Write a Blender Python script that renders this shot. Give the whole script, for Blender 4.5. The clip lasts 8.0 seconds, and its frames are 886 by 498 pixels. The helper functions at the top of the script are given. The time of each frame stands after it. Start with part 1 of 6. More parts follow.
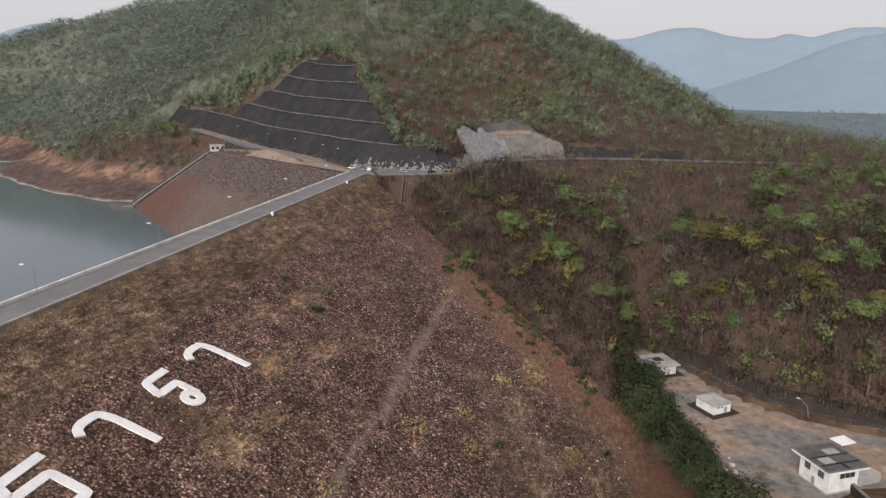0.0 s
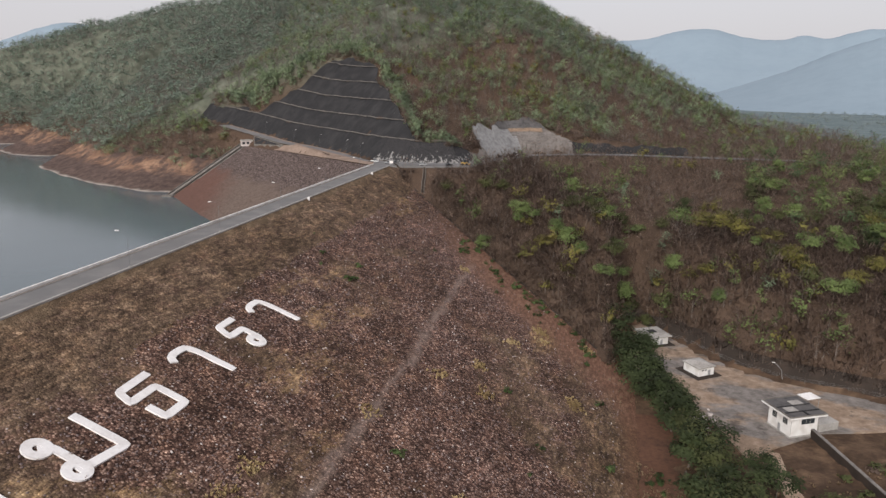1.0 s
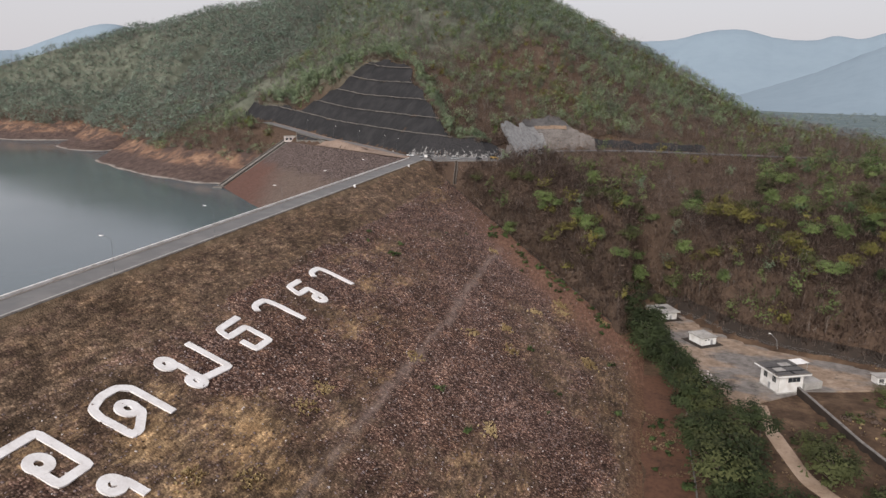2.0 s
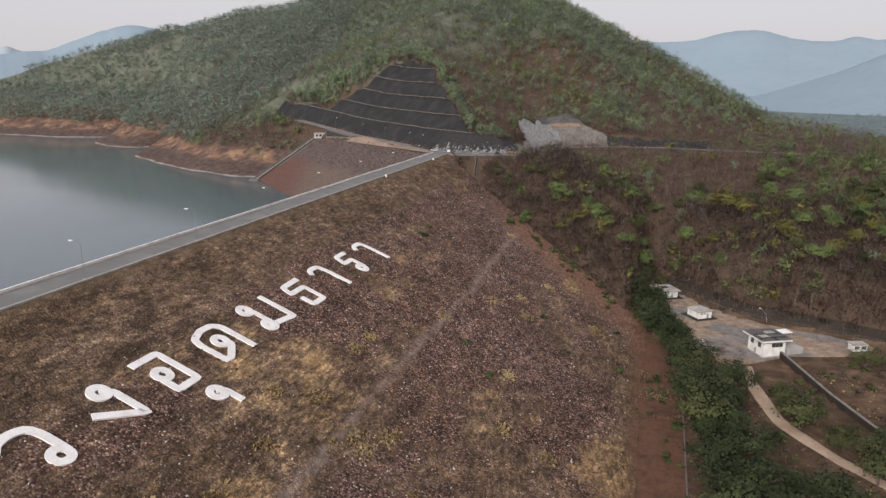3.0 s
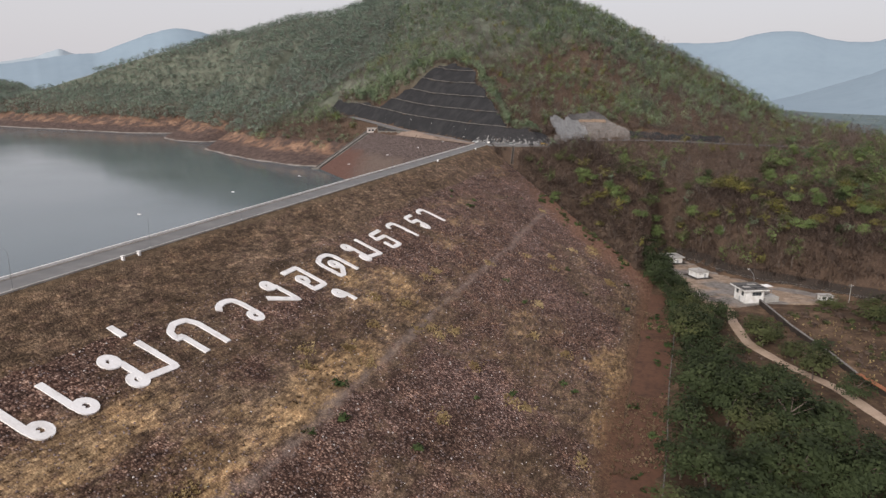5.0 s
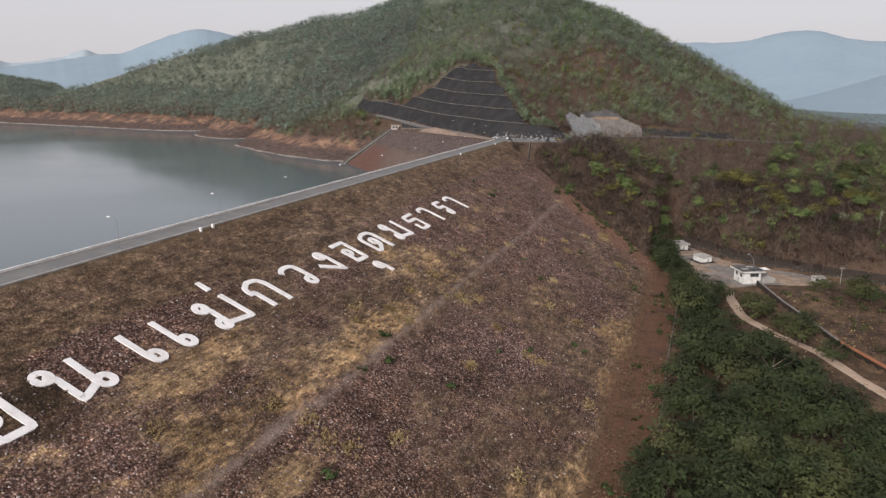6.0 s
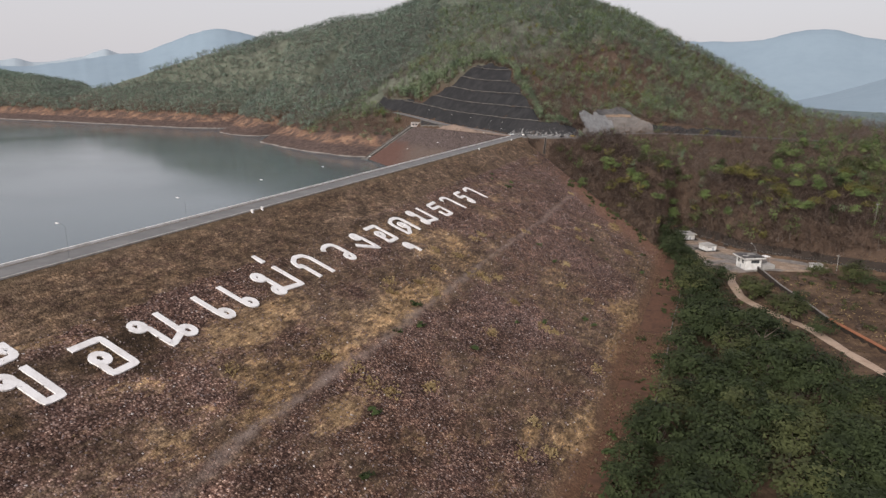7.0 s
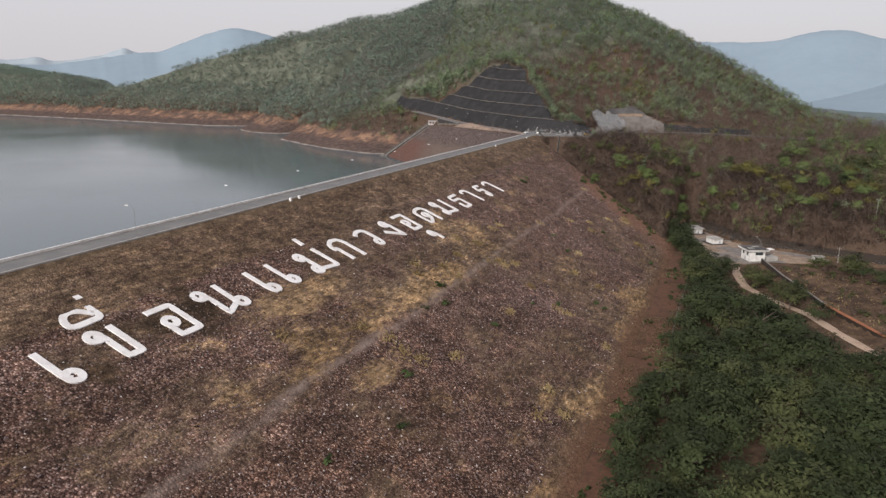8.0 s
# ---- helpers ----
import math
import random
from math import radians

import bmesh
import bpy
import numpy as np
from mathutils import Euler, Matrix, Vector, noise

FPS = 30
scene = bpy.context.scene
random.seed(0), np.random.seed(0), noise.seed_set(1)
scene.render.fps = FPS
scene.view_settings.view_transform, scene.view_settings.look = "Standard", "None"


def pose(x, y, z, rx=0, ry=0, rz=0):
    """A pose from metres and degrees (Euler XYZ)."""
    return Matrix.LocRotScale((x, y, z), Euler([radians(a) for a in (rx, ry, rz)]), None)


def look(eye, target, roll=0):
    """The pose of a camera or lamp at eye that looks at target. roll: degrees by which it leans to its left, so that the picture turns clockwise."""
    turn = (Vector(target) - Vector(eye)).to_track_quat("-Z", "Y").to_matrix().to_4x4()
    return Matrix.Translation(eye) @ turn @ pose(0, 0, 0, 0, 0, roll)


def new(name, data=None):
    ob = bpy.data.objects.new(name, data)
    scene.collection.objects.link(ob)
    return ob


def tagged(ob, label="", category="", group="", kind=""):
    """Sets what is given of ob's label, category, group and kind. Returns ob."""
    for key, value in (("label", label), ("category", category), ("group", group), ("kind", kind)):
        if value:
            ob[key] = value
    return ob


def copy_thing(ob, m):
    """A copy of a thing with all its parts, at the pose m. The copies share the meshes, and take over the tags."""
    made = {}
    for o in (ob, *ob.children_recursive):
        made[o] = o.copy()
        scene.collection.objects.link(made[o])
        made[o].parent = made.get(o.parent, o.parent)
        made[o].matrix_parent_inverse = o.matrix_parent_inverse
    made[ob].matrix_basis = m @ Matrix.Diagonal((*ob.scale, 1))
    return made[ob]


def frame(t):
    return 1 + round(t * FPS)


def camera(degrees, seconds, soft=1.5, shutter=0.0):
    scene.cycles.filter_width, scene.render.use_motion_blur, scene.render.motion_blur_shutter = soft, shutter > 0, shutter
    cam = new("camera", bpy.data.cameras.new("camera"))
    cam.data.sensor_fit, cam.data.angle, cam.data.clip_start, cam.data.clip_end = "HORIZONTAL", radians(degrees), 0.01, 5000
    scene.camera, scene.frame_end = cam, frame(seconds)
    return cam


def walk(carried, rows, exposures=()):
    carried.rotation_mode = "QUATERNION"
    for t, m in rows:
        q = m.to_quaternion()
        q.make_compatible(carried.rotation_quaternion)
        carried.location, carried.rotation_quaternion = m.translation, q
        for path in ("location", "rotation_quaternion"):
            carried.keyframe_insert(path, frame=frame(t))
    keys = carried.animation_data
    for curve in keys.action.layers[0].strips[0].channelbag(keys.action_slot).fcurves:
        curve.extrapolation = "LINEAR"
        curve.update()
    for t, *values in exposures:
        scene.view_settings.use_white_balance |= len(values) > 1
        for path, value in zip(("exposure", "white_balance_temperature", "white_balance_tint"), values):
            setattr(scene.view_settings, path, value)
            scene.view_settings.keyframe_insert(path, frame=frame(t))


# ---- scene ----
cam = camera(64.6, 8.0, soft=1.45)
METRES, EYE, TILT, LEAN, TURN = 250.0, 46.0, -13.63, 0.0, 11.68
ROWS = [
    (0.0, 0.0, 0.0, 0.0, -0.0, -0.0, 0.0),
    (0.5, -0.0026, -0.0552, -0.0136, -0.03, 0.01, -0.16),
    (1.0, -0.0067, -0.1186, -0.0285, 1.05, 0.01, -0.49),
    (1.5, -0.0103, -0.1827, -0.0435, 2.11, -0.0, -0.8),
    (2.0, -0.0134, -0.2471, -0.0591, 3.14, -0.0, -1.08),
    (3.5, -0.0194, -0.4452, -0.1082, 4.95, 0.02, -1.59),
    (4.0, -0.0199, -0.5131, -0.1249, 5.55, 0.02, -1.73),
    (4.5, -0.0199, -0.581, -0.1417, 6.28, 0.03, -1.89),
    (6.0, -0.0177, -0.7776, -0.1913, 8.31, -0.04, -2.33),
    (6.5, -0.0166, -0.8353, -0.2056, 8.88, -0.1, -2.45),
    (7.0, -0.0159, -0.8845, -0.2179, 9.42, -0.16, -2.6),
    (7.5, -0.0159, -0.9289, -0.2289, 9.92, -0.18, -2.84),
    (8.0, -0.0166, -0.9705, -0.2391, 10.38, -0.23, -3.02),
]
walk(cam, [(t, pose(0, 0, EYE, TILT, LEAN, TURN) @ pose(METRES * x, METRES * y, METRES * z, 90 + pitch, roll, yaw)) for t, x, y, z, yaw, pitch, roll in ROWS])

# ---- light ----
SUN_ELEVATION, SUN_AZIMUTH = 27.0, 192.0
world = bpy.data.worlds.new("overcast_sky")
scene.world = world
world.use_nodes = True
wn, wl = world.node_tree.nodes, world.node_tree.links
sky = wn.new("ShaderNodeTexSky")
sky.sky_type, sky.sun_disc = "NISHITA", False
sky.sun_elevation, sky.sun_rotation = radians(SUN_ELEVATION), radians(SUN_AZIMUTH)
sky.air_density, sky.dust_density, sky.ozone_density, sky.altitude = 1.0, 6.0, 1.0, 300
veil = wn.new("ShaderNodeMixRGB")
veil.inputs[0].default_value = 0.72
veil.inputs[2].default_value = (8.5, 8.2, 8.6, 1)
wl.new(sky.outputs[0], veil.inputs[1])
wl.new(veil.outputs[0], wn["Background"].inputs[0])
wn["Background"].inputs[1].default_value = 0.1
sun = new("sun", bpy.data.lights.new("sun", "SUN"))
sun.data.energy, sun.data.angle, sun.data.color = 3.25, radians(18), (1.0, 0.985, 0.95)
a, e = radians(SUN_AZIMUTH), radians(SUN_ELEVATION)
sun.matrix_world = look((0, 0, 300), Vector((0, 0, 300)) - Vector((math.sin(a) * math.cos(e), math.cos(a) * math.cos(e), math.sin(e))) * 10)


# ---- materials ----
def shader(name, rough=0.9, metal=0.0, specular=0.25):
    m = bpy.data.materials.new(name)
    m.use_nodes = True
    b = m.node_tree.nodes["Principled BSDF"]
    b.inputs["Roughness"].default_value = rough
    b.inputs["Metallic"].default_value = metal
    b.inputs["Specular IOR Level"].default_value = specular
    return m, m.node_tree.nodes, m.node_tree.links, b


def field(nodes, links, scale, detail=4.0, rough=0.6, stretch=None, coord=None):
    """A noise over world metres; scale in features per metre."""
    if coord is None:
        coord = nodes.new("ShaderNodeNewGeometry").outputs["Position"]
    if stretch:
        mp = nodes.new("ShaderNodeMapping")
        mp.inputs["Scale"].default_value = stretch
        links.new(coord, mp.inputs["Vector"])
        coord = mp.outputs[0]
    n = nodes.new("ShaderNodeTexNoise")
    n.inputs["Scale"].default_value, n.inputs["Detail"].default_value, n.inputs["Roughness"].default_value = scale, detail, rough
    links.new(coord, n.inputs["Vector"])
    return n.outputs[0]


def ramp(nodes, links, value, stops):
    r = nodes.new("ShaderNodeValToRGB")
    el = r.color_ramp.elements
    el[0].position, el[0].color = stops[0][0], (*stops[0][1], 1)
    el[1].position, el[1].color = stops[-1][0], (*stops[-1][1], 1)
    for p, c in stops[1:-1]:
        k = el.new(p)
        k.color = (*c, 1)
    links.new(value, r.inputs[0])
    return r.outputs[0]


def mask(nodes, links, value, low, high):
    r = nodes.new("ShaderNodeMapRange")
    r.interpolation_type = "SMOOTHSTEP"
    r.inputs["From Min"].default_value, r.inputs["From Max"].default_value = low, high
    links.new(value, r.inputs["Value"])
    return r.outputs[0]


def blend(nodes, links, fac, a, b, kind="MIX"):
    x = nodes.new("ShaderNodeMixRGB")
    x.blend_type = kind
    for i, v in enumerate((fac, a, b)):
        if isinstance(v, (int, float)):
            x.inputs[i].default_value = v
        elif isinstance(v, tuple):
            x.inputs[i].default_value = (*v, 1)
        else:
            links.new(v, x.inputs[i])
    return x.outputs[0]


def bump(nodes, links, bsdf, value, strength=0.5, distance=0.1):
    b = nodes.new("ShaderNodeBump")
    b.inputs["Strength"].default_value, b.inputs["Distance"].default_value = strength, distance
    links.new(value, b.inputs["Height"])
    links.new(b.outputs[0], bsdf.inputs["Normal"])


def weathered(name, base, dirt, rough=0.85, coarse=0.25, fine=3.0, amount=0.6, metal=0.0):
    """A surface of one colour with stains at two sizes and a fine relief."""
    m, n, l, b = shader(name, rough, metal)
    big, small = field(n, l, coarse, 5), field(n, l, fine, 6, 0.7)
    c = blend(n, l, mask(n, l, big, 0.42, 0.68), base, dirt)
    both = blend(n, l, amount * 0.6, c, ramp(n, l, small, [(0.3, tuple(v * 0.6 for v in dirt)), (0.55, base), (0.8, tuple(min(1, v * 1.1) for v in base))]))
    l.new(both, b.inputs["Base Color"])
    bump(n, l, b, small, 0.3, 0.03)
    return m


def foliage(name, dark, mid, light, spread=0.09, through_light=0.25):
    """Leaves: a colour to each clump and a slow change from tree to tree."""
    m, n, l, b = shader(name, 0.75, 0, 0.2)
    geo = n.new("ShaderNodeNewGeometry")
    tree = field(n, l, spread, 2, 0.5)
    mix_in = n.new("ShaderNodeMath")
    mix_in.operation = "MULTIPLY_ADD"
    l.new(geo.outputs["Random Per Island"], mix_in.inputs[0])
    mix_in.inputs[1].default_value = 0.22
    l.new(tree, mix_in.inputs[2])
    c = ramp(n, l, mix_in.outputs[0], [(0.4, dark), (0.62, mid), (0.84, light)])
    l.new(c, b.inputs["Base Color"])
    t = n.new("ShaderNodeBsdfTranslucent")
    l.new(c, t.inputs[0])
    s = n.new("ShaderNodeMixShader")
    s.inputs[0].default_value = through_light
    l.new(b.outputs[0], s.inputs[1])
    l.new(t.outputs[0], s.inputs[2])
    l.new(s.outputs[0], n["Material Output"].inputs[0])
    return m


def ground_material():
    m, n, l, b = shader("forest_floor", 0.95, 0, 0.1)
    p = n.new("ShaderNodeNewGeometry").outputs["Position"]
    big, mid, small = field(n, l, 0.012, 4), field(n, l, 0.09, 5), field(n, l, 0.7, 6, 0.7)
    litter = ramp(n, l, mid, [(0.25, (0.043, 0.03, 0.023)), (0.5, (0.08, 0.055, 0.042)), (0.75, (0.13, 0.09, 0.069))])
    litter = blend(n, l, mask(n, l, big, 0.42, 0.62), litter, (0.098, 0.066, 0.05))
    grain = ramp(n, l, small, [(0.2, (0.45, 0.45, 0.45)), (0.8, (1.35, 1.3, 1.2))])
    c = blend(n, l, 0.8, litter, grain, "MULTIPLY")
    # the bare bank that the falling water leaves, with dry grass above it
    sep = n.new("ShaderNodeSeparateXYZ")
    l.new(p, sep.inputs[0])
    wob = n.new("ShaderNodeMath")
    wob.operation = "MULTIPLY_ADD"
    l.new(mid, wob.inputs[0])
    wob.inputs[1].default_value = 22
    l.new(sep.outputs[2], wob.inputs[2])
    soil = ramp(n, l, field(n, l, 0.16, 6, 0.75), [(0.3, (0.045, 0.031, 0.028)), (0.52, (0.088, 0.061, 0.053)), (0.75, (0.155, 0.108, 0.092))])
    grass = ramp(n, l, field(n, l, 0.07, 7, 0.78), [(0.3, (0.09, 0.054, 0.04)), (0.5, (0.215, 0.127, 0.086)), (0.7, (0.38, 0.24, 0.16))])
    belt = n.new("ShaderNodeMath")
    belt.operation = "MULTIPLY_ADD"
    l.new(field(n, l, 0.12, 5, 0.7), belt.inputs[0])
    belt.inputs[1].default_value = 9
    l.new(sep.outputs[2], belt.inputs[2])
    tufted = n.new("ShaderNodeMath")
    tufted.operation = "MULTIPLY"
    l.new(mask(n, l, belt.outputs[0], -17.5, -14.5), tufted.inputs[0])
    l.new(mask(n, l, field(n, l, 0.05, 6, 0.78), 0.42, 0.58), tufted.inputs[1])
    bank = blend(n, l, tufted.outputs[0], soil, grass)
    edge = n.new("ShaderNodeMath")
    edge.operation = "MULTIPLY_ADD"
    l.new(field(n, l, 0.05, 5, 0.7), edge.inputs[0])
    edge.inputs[1].default_value = 3.0
    l.new(sep.outputs[2], edge.inputs[2])
    shore = blend(n, l, mask(n, l, edge.outputs[0], -27.6, -26.4), (0.30, 0.26, 0.23), bank)
    up = n.new("ShaderNodeMath")
    up.operation = "LESS_THAN"
    l.new(sep.outputs[0], up.inputs[0])
    up.inputs[1].default_value = -118
    dry = n.new("ShaderNodeMath")
    dry.operation = "MULTIPLY"
    low = n.new("ShaderNodeMath")
    low.operation = "SUBTRACT"
    low.inputs[0].default_value = 1
    l.new(mask(n, l, wob.outputs[0], -2, 6), low.inputs[1])
    l.new(up.outputs[0], dry.inputs[0])
    l.new(low.outputs[0], dry.inputs[1])
    c = blend(n, l, dry.outputs[0], c, shore)
    # grey-green undergrowth on the higher slopes
    under = ramp(n, l, field(n, l, 0.06, 7, 0.72), [(0.3, (0.065, 0.067, 0.052)), (0.5, (0.115, 0.122, 0.094)), (0.7, (0.175, 0.182, 0.142))])
    slope = n.new("ShaderNodeMath")
    slope.operation = "MULTIPLY_ADD"
    l.new(big, slope.inputs[0])
    slope.inputs[1].default_value = 40
    l.new(sep.outputs[2], slope.inputs[2])
    inland = n.new("ShaderNodeMath")
    inland.operation = "MULTIPLY_ADD"
    l.new(sep.outputs[0], inland.inputs[0])
    inland.inputs[1].default_value = -0.35
    l.new(slope.outputs[0], inland.inputs[2])
    grown = n.new("ShaderNodeMath")
    grown.operation = "MULTIPLY"
    l.new(mask(n, l, inland.outputs[0], 128, 165), grown.inputs[0])
    l.new(mask(n, l, slope.outputs[0], 16, 34), grown.inputs[1])
    c = blend(n, l, grown.outputs[0], c, under)
    # reddish open soil on the valley floor
    low_down = n.new("ShaderNodeMath")
    low_down.operation = "MULTIPLY"
    l.new(mask(n, l, sep.outputs[2], -46, -49.5), low_down.inputs[0])
    l.new(mask(n, l, sep.outputs[0], 8, 14), low_down.inputs[1])
    valley = ramp(n, l, field(n, l, 0.11, 7, 0.72), [(0.3, (0.04, 0.027, 0.02)), (0.5, (0.088, 0.057, 0.04)), (0.72, (0.20, 0.132, 0.088))])
    c = blend(n, l, low_down.outputs[0], c, blend(n, l, 0.6, valley, grain, "MULTIPLY"))
    # the plain beyond the hills: woodland colour with distance haze painted in
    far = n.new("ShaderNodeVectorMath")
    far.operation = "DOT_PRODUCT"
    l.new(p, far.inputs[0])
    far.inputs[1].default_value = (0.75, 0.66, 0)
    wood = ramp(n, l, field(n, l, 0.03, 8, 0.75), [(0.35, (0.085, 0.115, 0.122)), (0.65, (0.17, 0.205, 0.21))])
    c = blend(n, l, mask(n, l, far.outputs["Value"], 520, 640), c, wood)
    l.new(c, b.inputs["Base Color"])
    bump(n, l, b, small, 0.6, 0.5)
    return m


def face_material():
    """The stony dam face: mauve-brown rock with pale flecks, dry grass and soil between; the mesh says where each prevails."""
    m, n, l, b = shader("rockfill", 0.92, 0, 0.15)
    p = n.new("ShaderNodeNewGeometry").outputs["Position"]
    vo = n.new("ShaderNodeTexVoronoi")
    vo.inputs["Scale"].default_value = 2.3
    l.new(p, vo.inputs["Vector"])
    sp = n.new("ShaderNodeSeparateColor")
    l.new(vo.outputs["Color"], sp.inputs[0])
    stone = ramp(n, l, sp.outputs[0], [(0.0, (0.04, 0.027, 0.025)), (0.45, (0.122, 0.086, 0.081)), (0.75, (0.215, 0.16, 0.152)), (0.9, (0.34, 0.275, 0.264)), (0.97, (0.47, 0.4, 0.39))])
    gap = ramp(n, l, vo.outputs["Distance"], [(0.12, (1, 1, 1)), (0.55, (0.32, 0.27, 0.26))])
    stone = blend(n, l, 0.85, stone, gap, "MULTIPLY")
    big, mid, fine = field(n, l, 0.022, 5, 0.62), field(n, l, 0.11, 6, 0.7, (1.25, 0.6, 1)), field(n, l, 1.1, 6, 0.78)
    mauve = ramp(n, l, field(n, l, 0.016, 4, 0.6), [(0.35, (1.1, 0.96, 0.84)), (0.5, (1.12, 1.0, 0.92)), (0.65, (1.2, 1.09, 1.05))])
    stone = blend(n, l, 1.0, stone, mauve, "MULTIPLY")
    stone = blend(n, l, 1.0, stone, ramp(n, l, fine, [(0.32, (0.5, 0.48, 0.47)), (0.5, (0.95, 0.93, 0.92)), (0.68, (1.4, 1.36, 1.32))]), "MULTIPLY")
    streak = field(n, l, 0.55, 6, 0.78, (1.6, 0.5, 1))
    dirt = ramp(n, l, streak, [(0.32, (0.034, 0.024, 0.018)), (0.5, (0.108, 0.075, 0.054)), (0.68, (0.245, 0.178, 0.13))])
    straw = ramp(n, l, streak, [(0.3, (0.085, 0.053, 0.033)), (0.5, (0.24, 0.16, 0.094)), (0.7, (0.46, 0.33, 0.205))])
    withered = ramp(n, l, fine, [(0.32, (0.022, 0.015, 0.011)), (0.55, (0.062, 0.042, 0.029)), (0.75, (0.125, 0.086, 0.058))])

    def plus(x, k, y):
        a = n.new("ShaderNodeMath")
        a.operation = "MULTIPLY_ADD"
        l.new(x, a.inputs[0])
        a.inputs[1].default_value = k
        l.new(y, a.inputs[2])
        return a.outputs[0]

    def share(name):
        at = n.new("ShaderNodeAttribute")
        at.attribute_name = name
        return at.outputs["Fac"]

    ragged = field(n, l, 0.3, 7, 0.75, (1.2, 0.7, 1))
    # loose chips between the grass
    grit = ramp(n, l, sp.outputs[1], [(0.0, (0.45, 0.43, 0.42)), (0.6, (0.95, 0.93, 0.92)), (0.88, (1.4, 1.36, 1.32)), (0.97, (1.9, 1.9, 1.92))])
    c = blend(n, l, mask(n, l, plus(ragged, 2.2, share("stone")), 0.95, 1.75), blend(n, l, 0.75, dirt, grit, "MULTIPLY"), stone)
    c = blend(n, l, mask(n, l, plus(ragged, 1.3, share("withered")), 0.95, 1.5), c, blend(n, l, 0.6, withered, grit, "MULTIPLY"))
    c = blend(n, l, mask(n, l, plus(ragged, 1.4, plus(streak, 1.2, share("straw"))), 1.5, 2.1), c, blend(n, l, 0.45, straw, grit, "MULTIPLY"))
    # tussocks, damp soil and bleached spots a few metres wide
    mottle = ramp(n, l, field(n, l, 0.2, 9, 0.74, (1.15, 0.75, 1)), [(0.34, (0.42, 0.41, 0.39)), (0.5, (0.96, 0.96, 0.93)), (0.66, (1.85, 1.78, 1.6))])
    c = blend(n, l, 0.9, c, mottle, "MULTIPLY")
    c = blend(n, l, 1.0, c, ramp(n, l, field(n, l, 0.055, 5, 0.65, (1.2, 0.6, 1)), [(0.35, (0.8, 0.76, 0.68)), (0.5, (1.06, 1.02, 0.96)), (0.65, (1.34, 1.32, 1.28))]), "MULTIPLY")
    # the worn service path, the grassy shoulder and the reddish toe
    sep = n.new("ShaderNodeSeparateXYZ")
    l.new(p, sep.inputs[0])
    off = n.new("ShaderNodeMath")
    off.operation = "ADD"
    l.new(plus(field(n, l, 0.03, 4, 0.6), 6.0, sep.outputs[0]), off.inputs[0])
    off.inputs[1].default_value = 41.5
    ab = n.new("ShaderNodeMath")
    ab.operation = "ABSOLUTE"
    l.new(off.outputs[0], ab.inputs[0])
    thin = n.new("ShaderNodeMath")
    thin.operation = "MULTIPLY"
    l.new(ab.outputs[0], thin.inputs[0])
    thin.inputs[1].default_value = 1.7
    worn = ramp(n, l, fine, [(0.3, (0.14, 0.099, 0.083)), (0.7, (0.42, 0.325, 0.28))])
    trodden = n.new("ShaderNodeMath")
    trodden.operation = "MULTIPLY"
    l.new(mask(n, l, plus(fine, 6.0, plus(ragged, 12.0, plus(mid, 10.0, thin.outputs[0]))), 18.0, 11.5), trodden.inputs[0])
    trodden.inputs[1].default_value = 0.62
    c = blend(n, l, trodden.outputs[0], c, worn)
    verge = ramp(n, l, ragged, [(0.3, (0.06, 0.041, 0.027)), (0.5, (0.15, 0.105, 0.066)), (0.7, (0.32, 0.235, 0.15))])
    sx = plus(mid, 9.0, sep.outputs[0])
    c = blend(n, l, mask(n, l, plus(fine, 8.0, sx), -96.0, -102.0), c, verge)
    earth = ramp(n, l, fine, [(0.3, (0.058, 0.028, 0.019)), (0.5, (0.12, 0.064, 0.04)), (0.7, (0.235, 0.135, 0.08))])
    c = blend(n, l, mask(n, l, plus(big, 14.0, sx), 22, 30), c, earth)
    # red soil washed down beside the groin
    red = ramp(n, l, streak, [(0.3, (0.07, 0.034, 0.024)), (0.5, (0.16, 0.084, 0.057)), (0.7, (0.30, 0.18, 0.122))])
    across = n.new("ShaderNodeVectorMath")
    across.operation = "DOT_PRODUCT"
    l.new(p, across.inputs[0])
    across.inputs[1].default_value = (0.735, 0.678, 0)
    edge = plus(mid, 26.0, plus(fine, 8.0, across.outputs["Value"]))
    lower = n.new("ShaderNodeMath")
    lower.operation = "MULTIPLY"
    l.new(mask(n, l, edge, 138, 157), lower.inputs[0])
    l.new(mask(n, l, sx, -75, -35), lower.inputs[1])
    c = blend(n, l, lower.outputs[0], c, red)
    l.new(c, b.inputs["Base Color"])
    bump(n, l, b, vo.outputs["Distance"], 0.7, -0.2)
    return m


def plain(name, colour, rough=0.7, metal=0.0):
    return weathered(name, colour, tuple(v * 0.72 for v in colour), rough, 0.8, 9.0, 0.35, metal)


